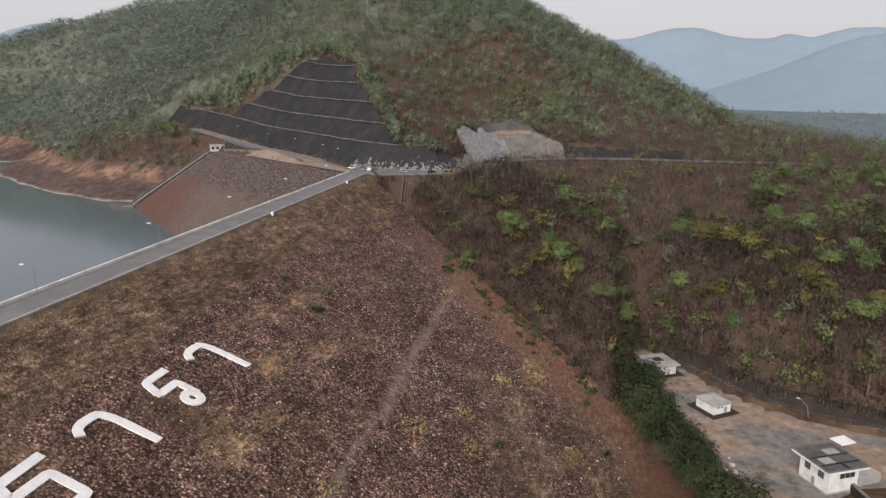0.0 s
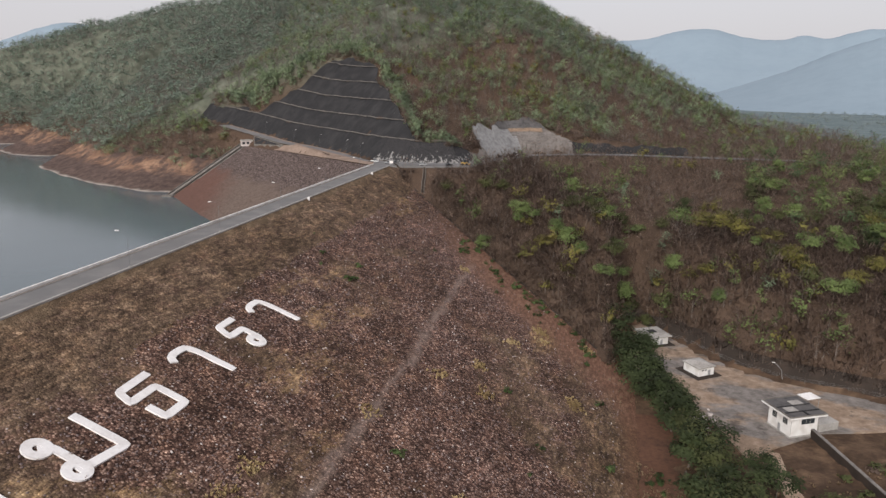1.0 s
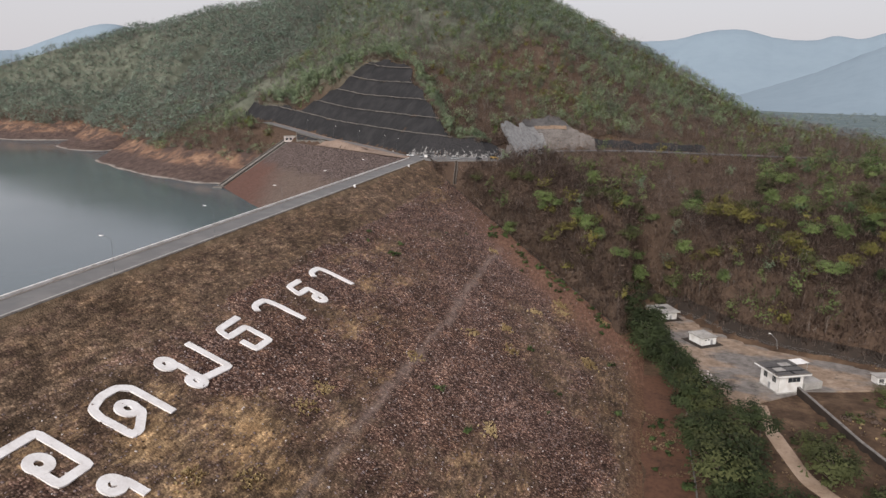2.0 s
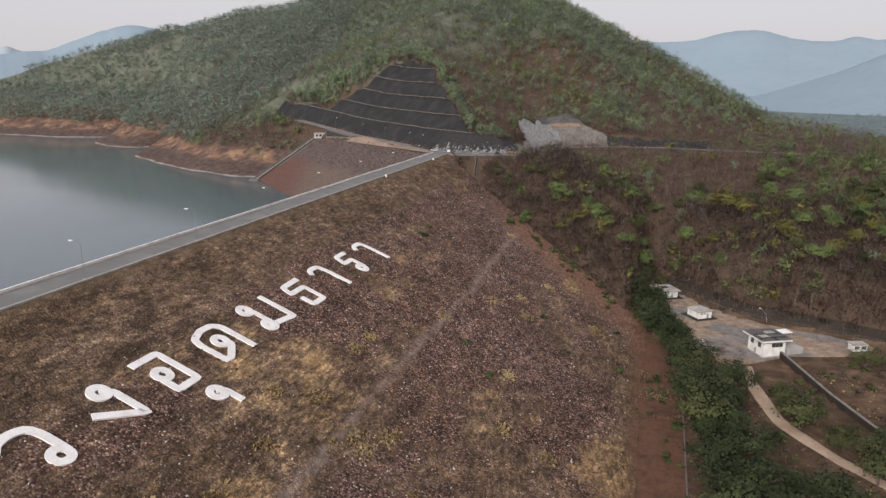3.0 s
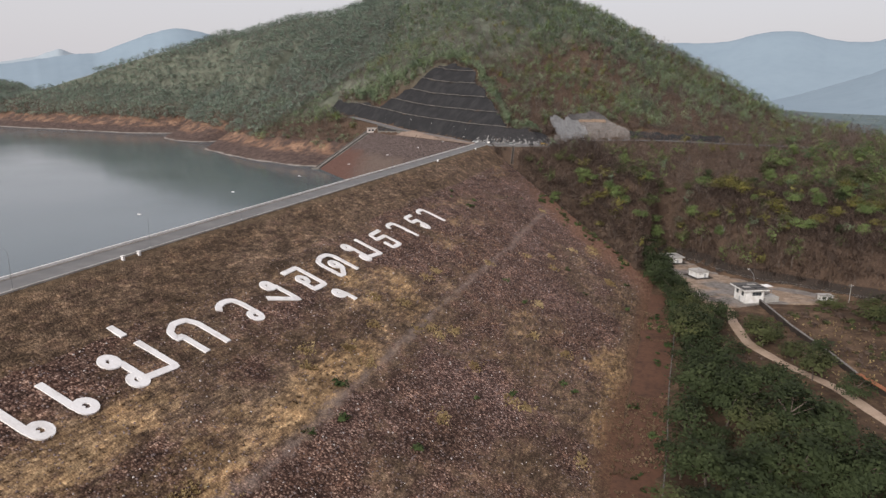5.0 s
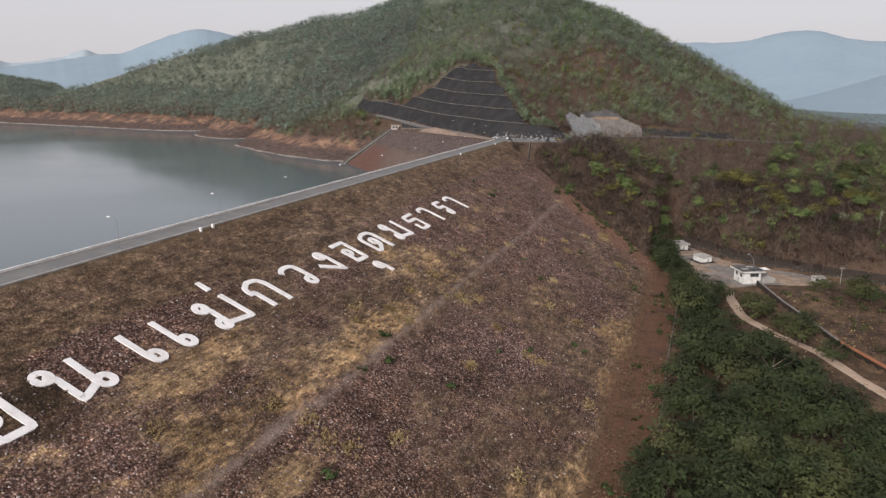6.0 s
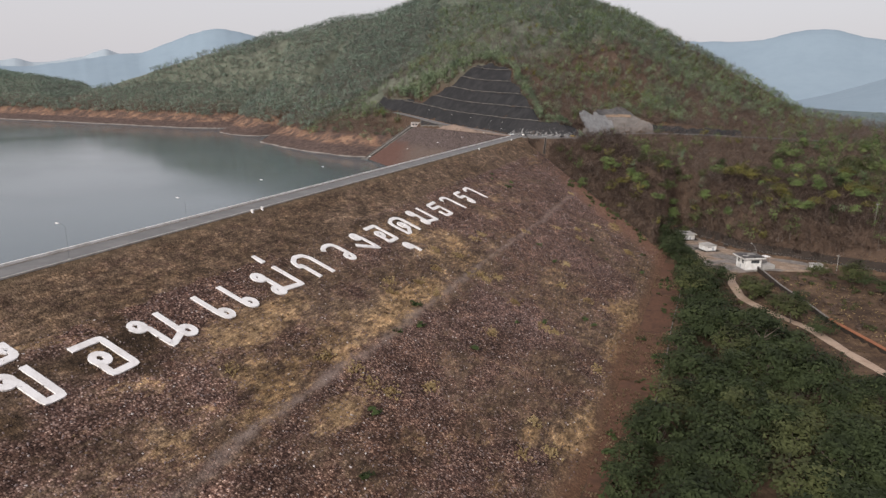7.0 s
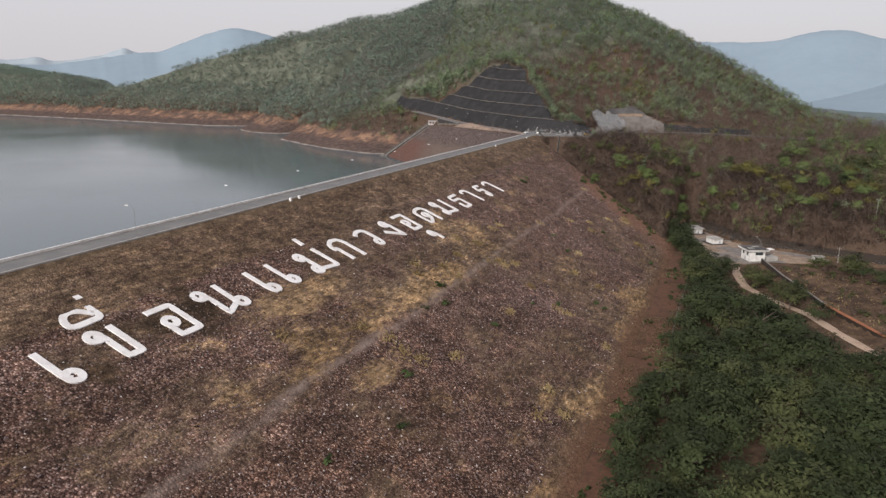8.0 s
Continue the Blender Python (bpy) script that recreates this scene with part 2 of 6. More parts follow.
def yard_material():
    """Dusty tan ground over old grey paving, with oil-dark stains."""
    m, n, l, b = shader("dusty_yard", 0.95, 0, 0.15)
    fine = field(n, l, 0.3, 8, 0.7)
    dust = ramp(n, l, fine, [(0.3, (0.15, 0.106, 0.078)), (0.5, (0.26, 0.188, 0.139)), (0.7, (0.38, 0.295, 0.23))])
    pave = ramp(n, l, fine, [(0.3, (0.10, 0.087, 0.08)), (0.7, (0.27, 0.24, 0.222))])
    c = blend(n, l, mask(n, l, field(n, l, 0.04, 6, 0.62, (0.6, 1.3, 1)), 0.47, 0.56), dust, pave)
    c = blend(n, l, mask(n, l, field(n, l, 0.09, 5, 0.7), 0.58, 0.72), c, (0.08, 0.068, 0.06))
    l.new(c, b.inputs["Base Color"])
    bump(n, l, b, fine, 0.3, 0.05)
    return m


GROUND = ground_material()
FACE = face_material()
ASPHALT = weathered("asphalt", (0.15, 0.145, 0.145), (0.21, 0.20, 0.195), 0.9, 0.12, 2.5)
CONCRETE = weathered("pale_concrete", (0.36, 0.34, 0.32), (0.22, 0.20, 0.185), 0.9, 0.2, 2.0)
DRAIN = weathered("dusty_drain", (0.16, 0.14, 0.125), (0.07, 0.064, 0.06), 0.95, 0.2, 1.0)
BANK = weathered("dark_bank_rock", (0.03, 0.023, 0.019), (0.065, 0.046, 0.036), 0.95, 0.15, 1.0, 0.9)
YARD = yard_material()
LIME = weathered("white_letter_paint", (0.80, 0.77, 0.76), (0.66, 0.62, 0.60), 0.8, 0.3, 2.2, 0.35)
WHITE = weathered("white_wall_paint", (0.72, 0.70, 0.685), (0.46, 0.42, 0.385), 0.8, 0.3, 1.2, 0.5)
ROOFING = weathered("weathered_roof", (0.22, 0.20, 0.185), (0.09, 0.08, 0.075), 0.9, 0.3, 1.5, 0.9)
LEDGE = weathered("grey_tan_ledge", (0.25, 0.175, 0.125), (0.13, 0.095, 0.075), 0.95, 0.25, 0.8, 0.9)
STONE = weathered("loose_stone", (0.20, 0.15, 0.143), (0.09, 0.065, 0.061), 0.9, 0.4, 2.0)
PALE_STONE = weathered("pale_stone", (0.54, 0.475, 0.45), (0.33, 0.28, 0.262), 0.9, 0.4, 2.0)
CUT = weathered("black_cut_rock", (0.02, 0.0195, 0.021), (0.046, 0.0435, 0.045), 0.95, 0.09, 0.9, 0.9)
SHOTCRETE = weathered("grey_shotcrete", (0.24, 0.235, 0.235), (0.12, 0.115, 0.115), 0.95, 0.1, 0.5, 1.0)
STAINED_EDGE = weathered("dusty_edge", (0.27, 0.24, 0.215), (0.17, 0.145, 0.125), 0.95, 0.2, 1.5, 0.8)
SCREE = weathered("grey_brown_scree", (0.17, 0.15, 0.14), (0.085, 0.072, 0.066), 0.95, 0.12, 0.8, 1.0)
DARK_SHOTCRETE = weathered("dark_shotcrete", (0.105, 0.098, 0.097), (0.04, 0.037, 0.038), 0.95, 0.06, 0.4, 1.0)
TOE_EARTH = weathered("reddish_toe_earth", (0.115, 0.056, 0.035), (0.05, 0.028, 0.019), 0.95, 0.16, 0.8, 0.9)
DRY_EARTH = weathered("dry_earth", (0.27, 0.197, 0.156), (0.16, 0.11, 0.085), 0.95, 0.1, 0.9, 0.8)
BARK = weathered("bark", (0.16, 0.125, 0.105), (0.085, 0.066, 0.056), 0.95, 0.5, 4.0)
PALE_BARK = weathered("pale_bark", (0.19, 0.16, 0.142), (0.10, 0.082, 0.072), 0.95, 0.5, 4.0)
STEEL = plain("galvanised_steel", (0.42, 0.42, 0.43), 0.5, 0.6)
POLE = plain("dull_pole_paint", (0.13, 0.135, 0.14), 0.6)
GLASS_DARK, _n, _l, _b = shader("dark_window", 0.15, 0, 0.5)
_b.inputs["Base Color"].default_value = (0.03, 0.035, 0.04, 1)
# hill greens raised and blued to take in some of the haze
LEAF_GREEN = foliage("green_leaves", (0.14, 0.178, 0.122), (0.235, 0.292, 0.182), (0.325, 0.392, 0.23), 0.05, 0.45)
LEAF_FRESH = foliage("fresh_leaves", (0.095, 0.128, 0.05), (0.162, 0.21, 0.078), (0.24, 0.30, 0.115), 0.09, 0.35)
LEAF_OLIVE = foliage("olive_leaves", (0.085, 0.08, 0.026), (0.165, 0.148, 0.044), (0.25, 0.215, 0.066))
LEAF_DRY = foliage("dry_twigs", (0.20, 0.175, 0.162), (0.285, 0.252, 0.232), (0.37, 0.33, 0.302), 0.05, 0.45)
# distance haze put into the leaf colour: a paler, bluer green
LEAF_HAZED = foliage("hazed_leaves", (0.165, 0.21, 0.172), (0.225, 0.28, 0.226), (0.285, 0.345, 0.268), 0.03, 0.45)
LEAF_LUSH = foliage("deep_green_leaves", (0.06, 0.09, 0.045), (0.10, 0.145, 0.068), (0.15, 0.205, 0.095), 0.08, 0.35)
# leaf colour faded towards blue-grey for the haze over the far valley
LEAF_FAR = foliage("hazed_valley_leaves", (0.20, 0.235, 0.225), (0.255, 0.295, 0.28), (0.30, 0.34, 0.31), 0.02, 0.45)
LEAF_STRAW = foliage("straw_grass", (0.21, 0.145, 0.07), (0.36, 0.265, 0.135), (0.50, 0.39, 0.22))
LEAF_RUST = foliage("russet_scrub", (0.155, 0.109, 0.087), (0.25, 0.182, 0.148), (0.345, 0.262, 0.216), 0.14, 0.4)
LEAF_DARK = foliage("dark_leaves", (0.024, 0.032, 0.014), (0.046, 0.06, 0.025), (0.08, 0.098, 0.042), 0.09, 0.3)
LEAF_VALLEY = foliage("valley_leaves", (0.045, 0.05, 0.022), (0.08, 0.088, 0.036), (0.12, 0.128, 0.052), 0.09, 0.3)
LEAF_THICKET = foliage("bare_thicket", (0.075, 0.052, 0.042), (0.13, 0.092, 0.074), (0.195, 0.142, 0.116), 0.1, 0.35)
LEAF_SHRUB = foliage("green_shrub_leaves", (0.03, 0.042, 0.015), (0.06, 0.085, 0.03), (0.10, 0.135, 0.05))
LEAF_WITHER = foliage("withered_grass", (0.12, 0.08, 0.05), (0.21, 0.145, 0.092), (0.31, 0.22, 0.14), 0.09, 0.4)


def water_material():
    m, n, l, b = shader("reservoir_water", 0.08, 0, 0.5)
    b.inputs["Base Color"].default_value = (0.085, 0.112, 0.125, 1)
    b.inputs["IOR"].default_value = 1.33
    small, wide = field(n, l, 0.5, 3, 0.6), field(n, l, 0.01, 3)
    r = n.new("ShaderNodeMapRange")
    r.inputs["From Min"].default_value, r.inputs["From Max"].default_value = 0.35, 0.65
    r.inputs["To Min"].default_value, r.inputs["To Max"].default_value = 0.09, 0.15
    l.new(wide, r.inputs["Value"])
    l.new(r.outputs[0], b.inputs["Roughness"])
    bump(n, l, b, small, 0.12, 0.1)
    return m


WATER = water_material()


# ---- shapes ----
def part(name, bm, material, parent=None, label=""):
    """Links a bmesh as one mesh object, under a thing or a part."""
    me = bpy.data.meshes.new(name)
    bm.to_mesh(me)
    bm.free()
    me.materials.append(material)
    ob = new(name, me)
    ob.parent = parent
    return tagged(ob, label)


def thing(name, m, label, category, group="", kind=""):
    ob = new(name)
    ob.empty_display_size = 0.5
    ob.matrix_basis = m
    return tagged(ob, label, category, group, kind)


def box(x0, x1, y0, y1, z0, z1, bevel=0.0, bm=None):
    bm = bm or bmesh.new()
    r = bmesh.ops.create_cube(bm, size=1)
    bmesh.ops.scale(bm, vec=(x1 - x0, y1 - y0, z1 - z0), verts=r["verts"])
    bmesh.ops.translate(bm, vec=((x0 + x1) / 2, (y0 + y1) / 2, (z0 + z1) / 2), verts=r["verts"])
    if bevel:
        bmesh.ops.bevel(bm, geom=list({e for v in r["verts"] for e in v.link_edges}), offset=bevel, segments=1, affect="EDGES")
    return bm


def tube(points, r0, r1, sides=6, bm=None):
    """A tapered tube along points."""
    bm = bm or bmesh.new()
    pts = [Vector(p) for p in points]
    rings = []
    for i, p in enumerate(pts):
        d = (pts[min(i + 1, len(pts) - 1)] - pts[max(i - 1, 0)]).normalized()
        u = d.orthogonal().normalized()
        w = d.cross(u)
        r = r0 + (r1 - r0) * i / (len(pts) - 1)
        rings.append([bm.verts.new(p + r * (math.cos(k * math.tau / sides) * u + math.sin(k * math.tau / sides) * w)) for k in range(sides)])
    for a, b in zip(rings, rings[1:]):
        for k in range(sides):
            bm.faces.new((a[k], a[(k + 1) % sides], b[(k + 1) % sides], b[k]))
    bm.faces.new(rings[0][::-1])
    bm.faces.new(rings[-1])
    return bm


def raw_mesh(name, verts, quads, materials, slots=None, smooth=False, normals=None):
    """A mesh from arrays; normals, where given, round the shading of leaves over a whole crown."""
    me = bpy.data.meshes.new(name)
    verts, quads = np.asarray(verts, np.float32), np.asarray(quads, np.int32)
    k = quads.shape[1]
    me.vertices.add(len(verts))
    me.vertices.foreach_set("co", verts.ravel())
    me.loops.add(quads.size)
    me.loops.foreach_set("vertex_index", quads.ravel())
    me.polygons.add(len(quads))
    me.polygons.foreach_set("loop_start", np.arange(0, quads.size, k, dtype=np.int32))
    me.polygons.foreach_set("loop_total", np.full(len(quads), k, np.int32))
    for m in materials:
        me.materials.append(m)
    if slots is not None:
        me.polygons.foreach_set("material_index", np.asarray(slots, np.int32))
    if smooth:
        me.polygons.foreach_set("use_smooth", np.ones(len(quads), bool))
    me.update(calc_edges=True)
    if normals is not None:
        me.attributes.new("custom_normal", "FLOAT_VECTOR", "POINT").data.foreach_set("vector", np.asarray(normals, np.float32).ravel())
    return new(name, me)


def grid_quads(rows, cols):
    i = np.arange(rows * cols).reshape(rows, cols)
    return np.stack((i[:-1, :-1], i[:-1, 1:], i[1:, 1:], i[1:, :-1]), -1).reshape(-1, 4)


def hashed(ix, iy, seed):
    h = (ix.astype(np.int64) * 374761393 + iy.astype(np.int64) * 668265263 + seed * 974634777) & 0xFFFFFFFF
    h = ((h ^ (h >> 13)) * 1274126177) & 0xFFFFFFFF
    return ((h ^ (h >> 16)) & 0xFFFF) / 65535.0


def noise2(x, y, size, octaves=4, seed=0):
    """Fractal value noise, about -1 to 1, with features of that size in metres."""
    total, amp, norm = 0.0, 1.0, 0.0
    for o in range(octaves):
        u, v = x / size + 17.3 * o, y / size - 9.1 * o
        ix, iy = np.floor(u), np.floor(v)
        fx, fy = u - ix, v - iy
        fx, fy = fx * fx * (3 - 2 * fx), fy * fy * (3 - 2 * fy)
        a, b = hashed(ix, iy, seed + o), hashed(ix + 1, iy, seed + o)
        c, d = hashed(ix, iy + 1, seed + o), hashed(ix + 1, iy + 1, seed + o)
        total = total + amp * ((a + (b - a) * fx) * (1 - fy) + (c + (d - c) * fx) * fy)
        norm, amp, size = norm + amp, amp * 0.5, size / 2
    return total / norm * 2 - 1


def smooth(x, a, b):
    t = np.clip((x - a) / (b - a), 0, 1)
    return t * t * (3 - 2 * t)


def along(X, Y, pts):
    """The distance to a polyline, and the third value of its points at the nearest place."""
    best, val = np.full(np.shape(X), 1e9), np.zeros(np.shape(X))
    for (x0, y0, z0), (x1, y1, z1) in zip(pts, pts[1:]):
        dx, dy = x1 - x0, y1 - y0
        t = np.clip(((X - x0) * dx + (Y - y0) * dy) / (dx * dx + dy * dy), 0, 1)
        d = np.hypot(X - x0 - t * dx, Y - y0 - t * dy)
        near = d < best
        best, val = np.where(near, d, best), np.where(near, z0 + t * (z1 - z0), val)
    return best, val


# ---- the lie of the land: ridge lines (x, y, z) and the slope of their sides ----
RIDGES = [
    ([(-390, 873, 176), (-172, 772, 159), (-103, 754, 133), (-12, 738, 88), (56, 715, 51), (133, 651, 4), (230, 600, -28), (420, 540, -46)], 0.58),
    ([(-390, 873, 172), (-501, 885, 149), (-596, 885, 140), (-716, 895, 116), (-889, 800, 70), (-970, 720, 24), (-1050, 690, -20)], 0.5),
    ([(-172, 772, 159), (-198, 640, 120), (-190, 530, 78), (-170, 450, 36)], 0.55),
    ([(-390, 873, 166), (-345, 735, 91), (-318, 560, 42), (-345, 520, 20), (-400, 480, -8)], 0.5),
    ([(-172, 772, 159), (-80, 640, 92), (-32, 555, 42), (-15, 470, 16), (-28, 432, 4)], 0.55),
    ([(133, 651, 8), (140, 500, -4), (145, 400, -12), (145, 340, -18)], 0.20),
    ([(-100, 352, -1.5), (-60, 322, -9), (-20, 292, -18), (20, 290, -23), (60, 292, -24), (100, 300, -24), (145, 340, -18)], 0.42),
    ([(-73, 340, -1), (-45, 400, -1), (16, 430, -1), (60, 445, -3), (130, 470, -5), (250, 470, -12)], 0.20),
    ([(-716, 895, 120), (-615, 720, 25), (-575, 575, -10)], 0.36),
    ([(-889, 800, 76), (-850, 725, 10), (-815, 680, -15)], 0.33),
    ([(-1080, 740, -10), (-1300, 870, 42), (-1700, 920, 78), (-2400, 760, 80)], 0.20),
    ([(145, 420, -14), (300, 400, -12), (700, 480, -20), (1500, 700, -20)], 0.12),
    ([(-400, -560, 60), (-110, -450, 2), (60, -520, 30), (400, -560, 60)], 0.35),
]
LEFT_ROAD = [(-113, 345, 0.0), (-128, 353, 0.0), (-154, 382, 0.2), (-188, 416, 0.8), (-214, 428, 2.4), (-248, 452, 6.0), (-291, 482, 10.0), (-330, 505, 13.0)]
RIGHT_ROAD = [(-113, 342, 0.0), (-90, 346, 0.0), (-70, 352, 0.0), (-53, 388, 0.0), (-38, 414, 0.0), (-13, 425, 0.0), (16, 430, 0.0), (60, 445, -2), (130, 470, -5), (250, 480, -12)]
CUT_BASE = [(-335, 518, 14), (-294, 492, 10.5), (-252, 463, 6.5), (-220, 441, 3), (-192, 427, 1), (-150, 391, 0), (-126, 367, 0), (-107, 354, 0), (-97, 353, 0), (-74, 357, 0), (-60, 390, 0), (-46, 423, 0), (-14, 435, 0), (20, 441, 0), (60, 456, -1)]
SHORE = [(-4700, 500), (-2600, 600), (-1700, 690), (-1233, 692), (-1017, 676), (-794, 648), (-725, 642), (-690, 646), (-655, 664), (-630, 612), (-612, 588), (-570, 562), (-532, 554), (-516, 588), (-498, 583), (-484, 512), (-470, 484), (-410, 441), (-350, 406), (-298, 385),
         (-282, 388), (-256, 363), (-196, 311), (-150, 270), (-110, 235)]
GROIN = [(-112, 345), (-108, 340), (-75, 305), (-34, 260), (-8, 233), (7, 216), (15, 190), (19, 150)]
YARD_EDGE = [(-40, 270), (6, 222), (13, 250), (20, 262), (33, 244), (53, 217), (68, 207), (90, 200), (106, 192), (160, 175), (400, 150)]
WATER_Z = -29.0
FACE_X, FACE_Z, FACE_FALL = -73.75, -16.9, 0.41
CUT_RISE = 1.02


def face_height(x):
    return FACE_Z - FACE_FALL * (x - FACE_X)


def beside_cut(X, Y):
    """How far along the foot of the cut a place lies, and how far behind it."""
    X, Y = np.asarray(X, float), np.asarray(Y, float)
    best, s_at, side, s0 = np.full(np.shape(X), 1e9), np.zeros(np.shape(X)), np.zeros(np.shape(X)), 0.0
    for (x0, y0, _), (x1, y1, _) in zip(CUT_BASE, CUT_BASE[1:]):
        dx, dy = x1 - x0, y1 - y0
        ln = math.hypot(dx, dy)
        t = np.clip(((X - x0) * dx + (Y - y0) * dy) / ln ** 2, 0, 1)
        d = np.hypot(X - x0 - t * dx, Y - y0 - t * dy)
        near = d < best
        best, s_at = np.where(near, d, best), np.where(near, s0 + t * ln, s_at)
        side = np.where(near, np.sign((Y - y0) * dx - (X - x0) * dy), side)
        s0 += ln
    return s_at, best * side


CUT_S = np.concatenate(([0.0], np.cumsum([math.dist(p[:2], q[:2]) for p, q in zip(CUT_BASE, CUT_BASE[1:])])))


def cut_foot(s):
    return np.interp(s, CUT_S, [p[2] for p in CUT_BASE])


CUT_TOP = [(0, 13), (16, 10), (53, 14), (80, 11.8), (90, 22.5), (107, 32), (113, 48.5), (122, 54.5), (146, 58), (169, 55.5), (189, 41.5), (211, 36.7), (231, 29.6), (253, 22.6), (269, 17.8), (288, 10.6),
           (326, 8), (335, 5.5), (347, 6), (349, 9), (352, 16.5), (360, 18), (380, 17.5), (396, 19), (406, 16), (416, 10), (422, 7), (458, 5.5), (500, 4)]


def cut_depth(s):
    """How far up the hill the cut reaches at each place along its foot."""
    return np.interp(s, [p[0] for p in CUT_TOP], [p[1] for p in CUT_TOP])


def land(X, Y):
    X, Y = np.asarray(X, float), np.asarray(Y, float)
    base = -46 + smooth(X, -190, -60) * (-54.5 + 2.5 * smooth(X, 28, 40) + 46)
    base = base + smooth(np.hypot(X, Y - 200), 900, 3000) * 6
    soft, acc = 4.0, np.exp(np.clip(base / 4.0, -40, 60))
    for pts, k in RIDGES:
        top = np.full(X.shape, -400.0)
        for a, b in zip(pts, pts[1:]):
            d, z = along(X, Y, (a, b))
            top = np.maximum(top, z - k * (np.sqrt(d * d + 100) - 10))
        acc = acc + np.exp(np.clip(top / soft, -40, 60))
    h = soft * np.log(acc)
    high = smooth(h, -30, 30)
    h = h + high * (7 * noise2(X, Y, 140, 4, 1) + 1.5 * noise2(X, Y, 25, 3, 2))
    # gullies running down the big hill
    h = h - smooth(h, 15, 80) * 9 * np.abs(noise2(X + 0.3 * Y, Y * 0.35, 70, 3, 7))
    # the reservoir shore
    g = (Y - np.interp(X, [p[0] for p in SHORE], [p[1] for p in SHORE])) * 0.8 + 3.5 * noise2(X, Y, 30, 4, 9) * smooth(X, -280, -330)
    dam_side = smooth(X, -285, -265)
    cap = WATER_Z - 1.8 * dam_side + np.where(g > 0, 0.40 - 0.02 * dam_side, 0.3) * g + np.maximum(0, g - 25) * 0.22 * (1 - dam_side) + np.maximum(0, g - 110 + 40 * dam_side) * 1.0
    floor = np.where(g > 0, WATER_Z + 0.28 * np.minimum(g, 60), -80)
    up = 1 - smooth(X, -125, -110)
    h = h + up * (np.clip(h, floor, np.maximum(cap, -60)) - h)
    # gullies and small headlands along the bare bank
    h = h + up * smooth(g, 2, 18) * (1 - smooth(g, 60, 85)) * smooth(X, -285, -310) * 2.6 * noise2(X + 0.5 * Y, 0.5 * Y - 0.25 * X, 17, 3, 44)
    # the groin, where the dam face runs into the hillside
    gg = (Y - np.interp(X, [p[0] for p in GROIN], [p[1] for p in GROIN])) * 0.7
    on = smooth(X, -112, -106) * (1 - smooth(X, 12, 19))
    hold = np.where(gg < 0, np.minimum(h, face_height(X) - 1.6), np.clip(h, face_height(X) - 1.6 + np.minimum(gg, 4) * 0.9, face_height(X) - 1.5 + 3.0 * smooth(gg, 0, 4) + 0.6 * gg + np.maximum(0, gg - 40) * 3))
    h = h + on * (hold - h)
    # the levelled yard at the foot of the hill
    y_e = np.interp(X, [p[0] for p in YARD_EDGE], [p[1] for p in YARD_EDGE])
    lim = np.where(Y < y_e, base - 0.5 * smooth(Y, 140, 150), base + 0.6 * (Y - y_e))
    h = np.where(X > 8, h + (np.minimum(h, lim) - h) * smooth(X, 8, 15), h)
    wall_x = np.interp(Y, [60, 90, 110, 136, 171], [105, 90.5, 84.5, 75.5, 66.5])
    h = h + 2.2 * smooth(X, wall_x + 0.6, wall_x + 1.6) * smooth(Y, 20, 60) * (1 - smooth(Y, 160, 172)) * (1 - smooth(X, 150, 200))
    # the rock cut, and the roads
    s, d = beside_cut(X, Y)
    inside = smooth(d, -6, 0) * (1 - smooth(d, cut_depth(s), cut_depth(s) + 12)) * (s > 1) * (s < 470)
    h = h + (cut_foot(s) + CUT_RISE * d - 1.6 - h) * inside
    for road in (LEFT_ROAD, RIGHT_ROAD):
        q, z = along(X, Y, road)
        keep = 1 - smooth(q, 6, 15)
        h = h + (z - 0.6 - h) * np.where(d > 0, 0, keep)
    return h


def steps(*spans):
    return np.unique(np.concatenate([np.arange(a, b, s) for a, b, s in spans]))


gx = steps((-4600, -1300, 110), (-1300, -520, 14), (-520, 60, 5), (60, 110, 2), (110, 260, 5), (260, 700, 14), (700, 4700, 110))
gy = steps((-1500, -500, 50), (-500, 60, 14), (60, 620, 5), (620, 980, 9), (980, 4700, 110))
GX, GY = np.meshgrid(gx, gy)
GZ = land(GX, GY)
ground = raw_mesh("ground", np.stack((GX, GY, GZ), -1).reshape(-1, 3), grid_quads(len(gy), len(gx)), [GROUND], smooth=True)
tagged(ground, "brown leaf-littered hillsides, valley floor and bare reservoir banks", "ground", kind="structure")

wx = np.array([-4600, -2000, -1000, -116.0])
wy = np.array([-1500, -400, 100, 500, 1000.0])
WX, WY = np.meshgrid(wx, wy)
water = raw_mesh("water", np.stack((WX, WY, WX * 0 + WATER_Z), -1).reshape(-1, 3), grid_quads(len(wy), len(wx)), [WATER])
tagged(water, "calm grey-green reservoir water behind the dam", "water", kind="structure")


# ---- the dam ----
DAM_Y0, DAM_Y1 = -440.0, 356.0
ROAD_X0, ROAD_X1 = -118.2, -109.0


# tan and dark patches of the face: x, y and their half widths
STRAW_AT = [(-50, -25, 5, 34), (-49, -60, 5, 14), (-62, 50, 7, 14), (-12, 203, 5, 12), (1.6, -55, 2.6, 5), (-56, -95, 7, 10), (-98, 132, 5, 16), (-99, -60, 5, 26), (-70, -75, 6, 22), (-36, -88, 4, 16)]
DARK_AT = [(-97, 6, 9, 30), (-89, 14, 7, 18), (-104, 110, 6, 30), (-80, 40, 8, 14)]


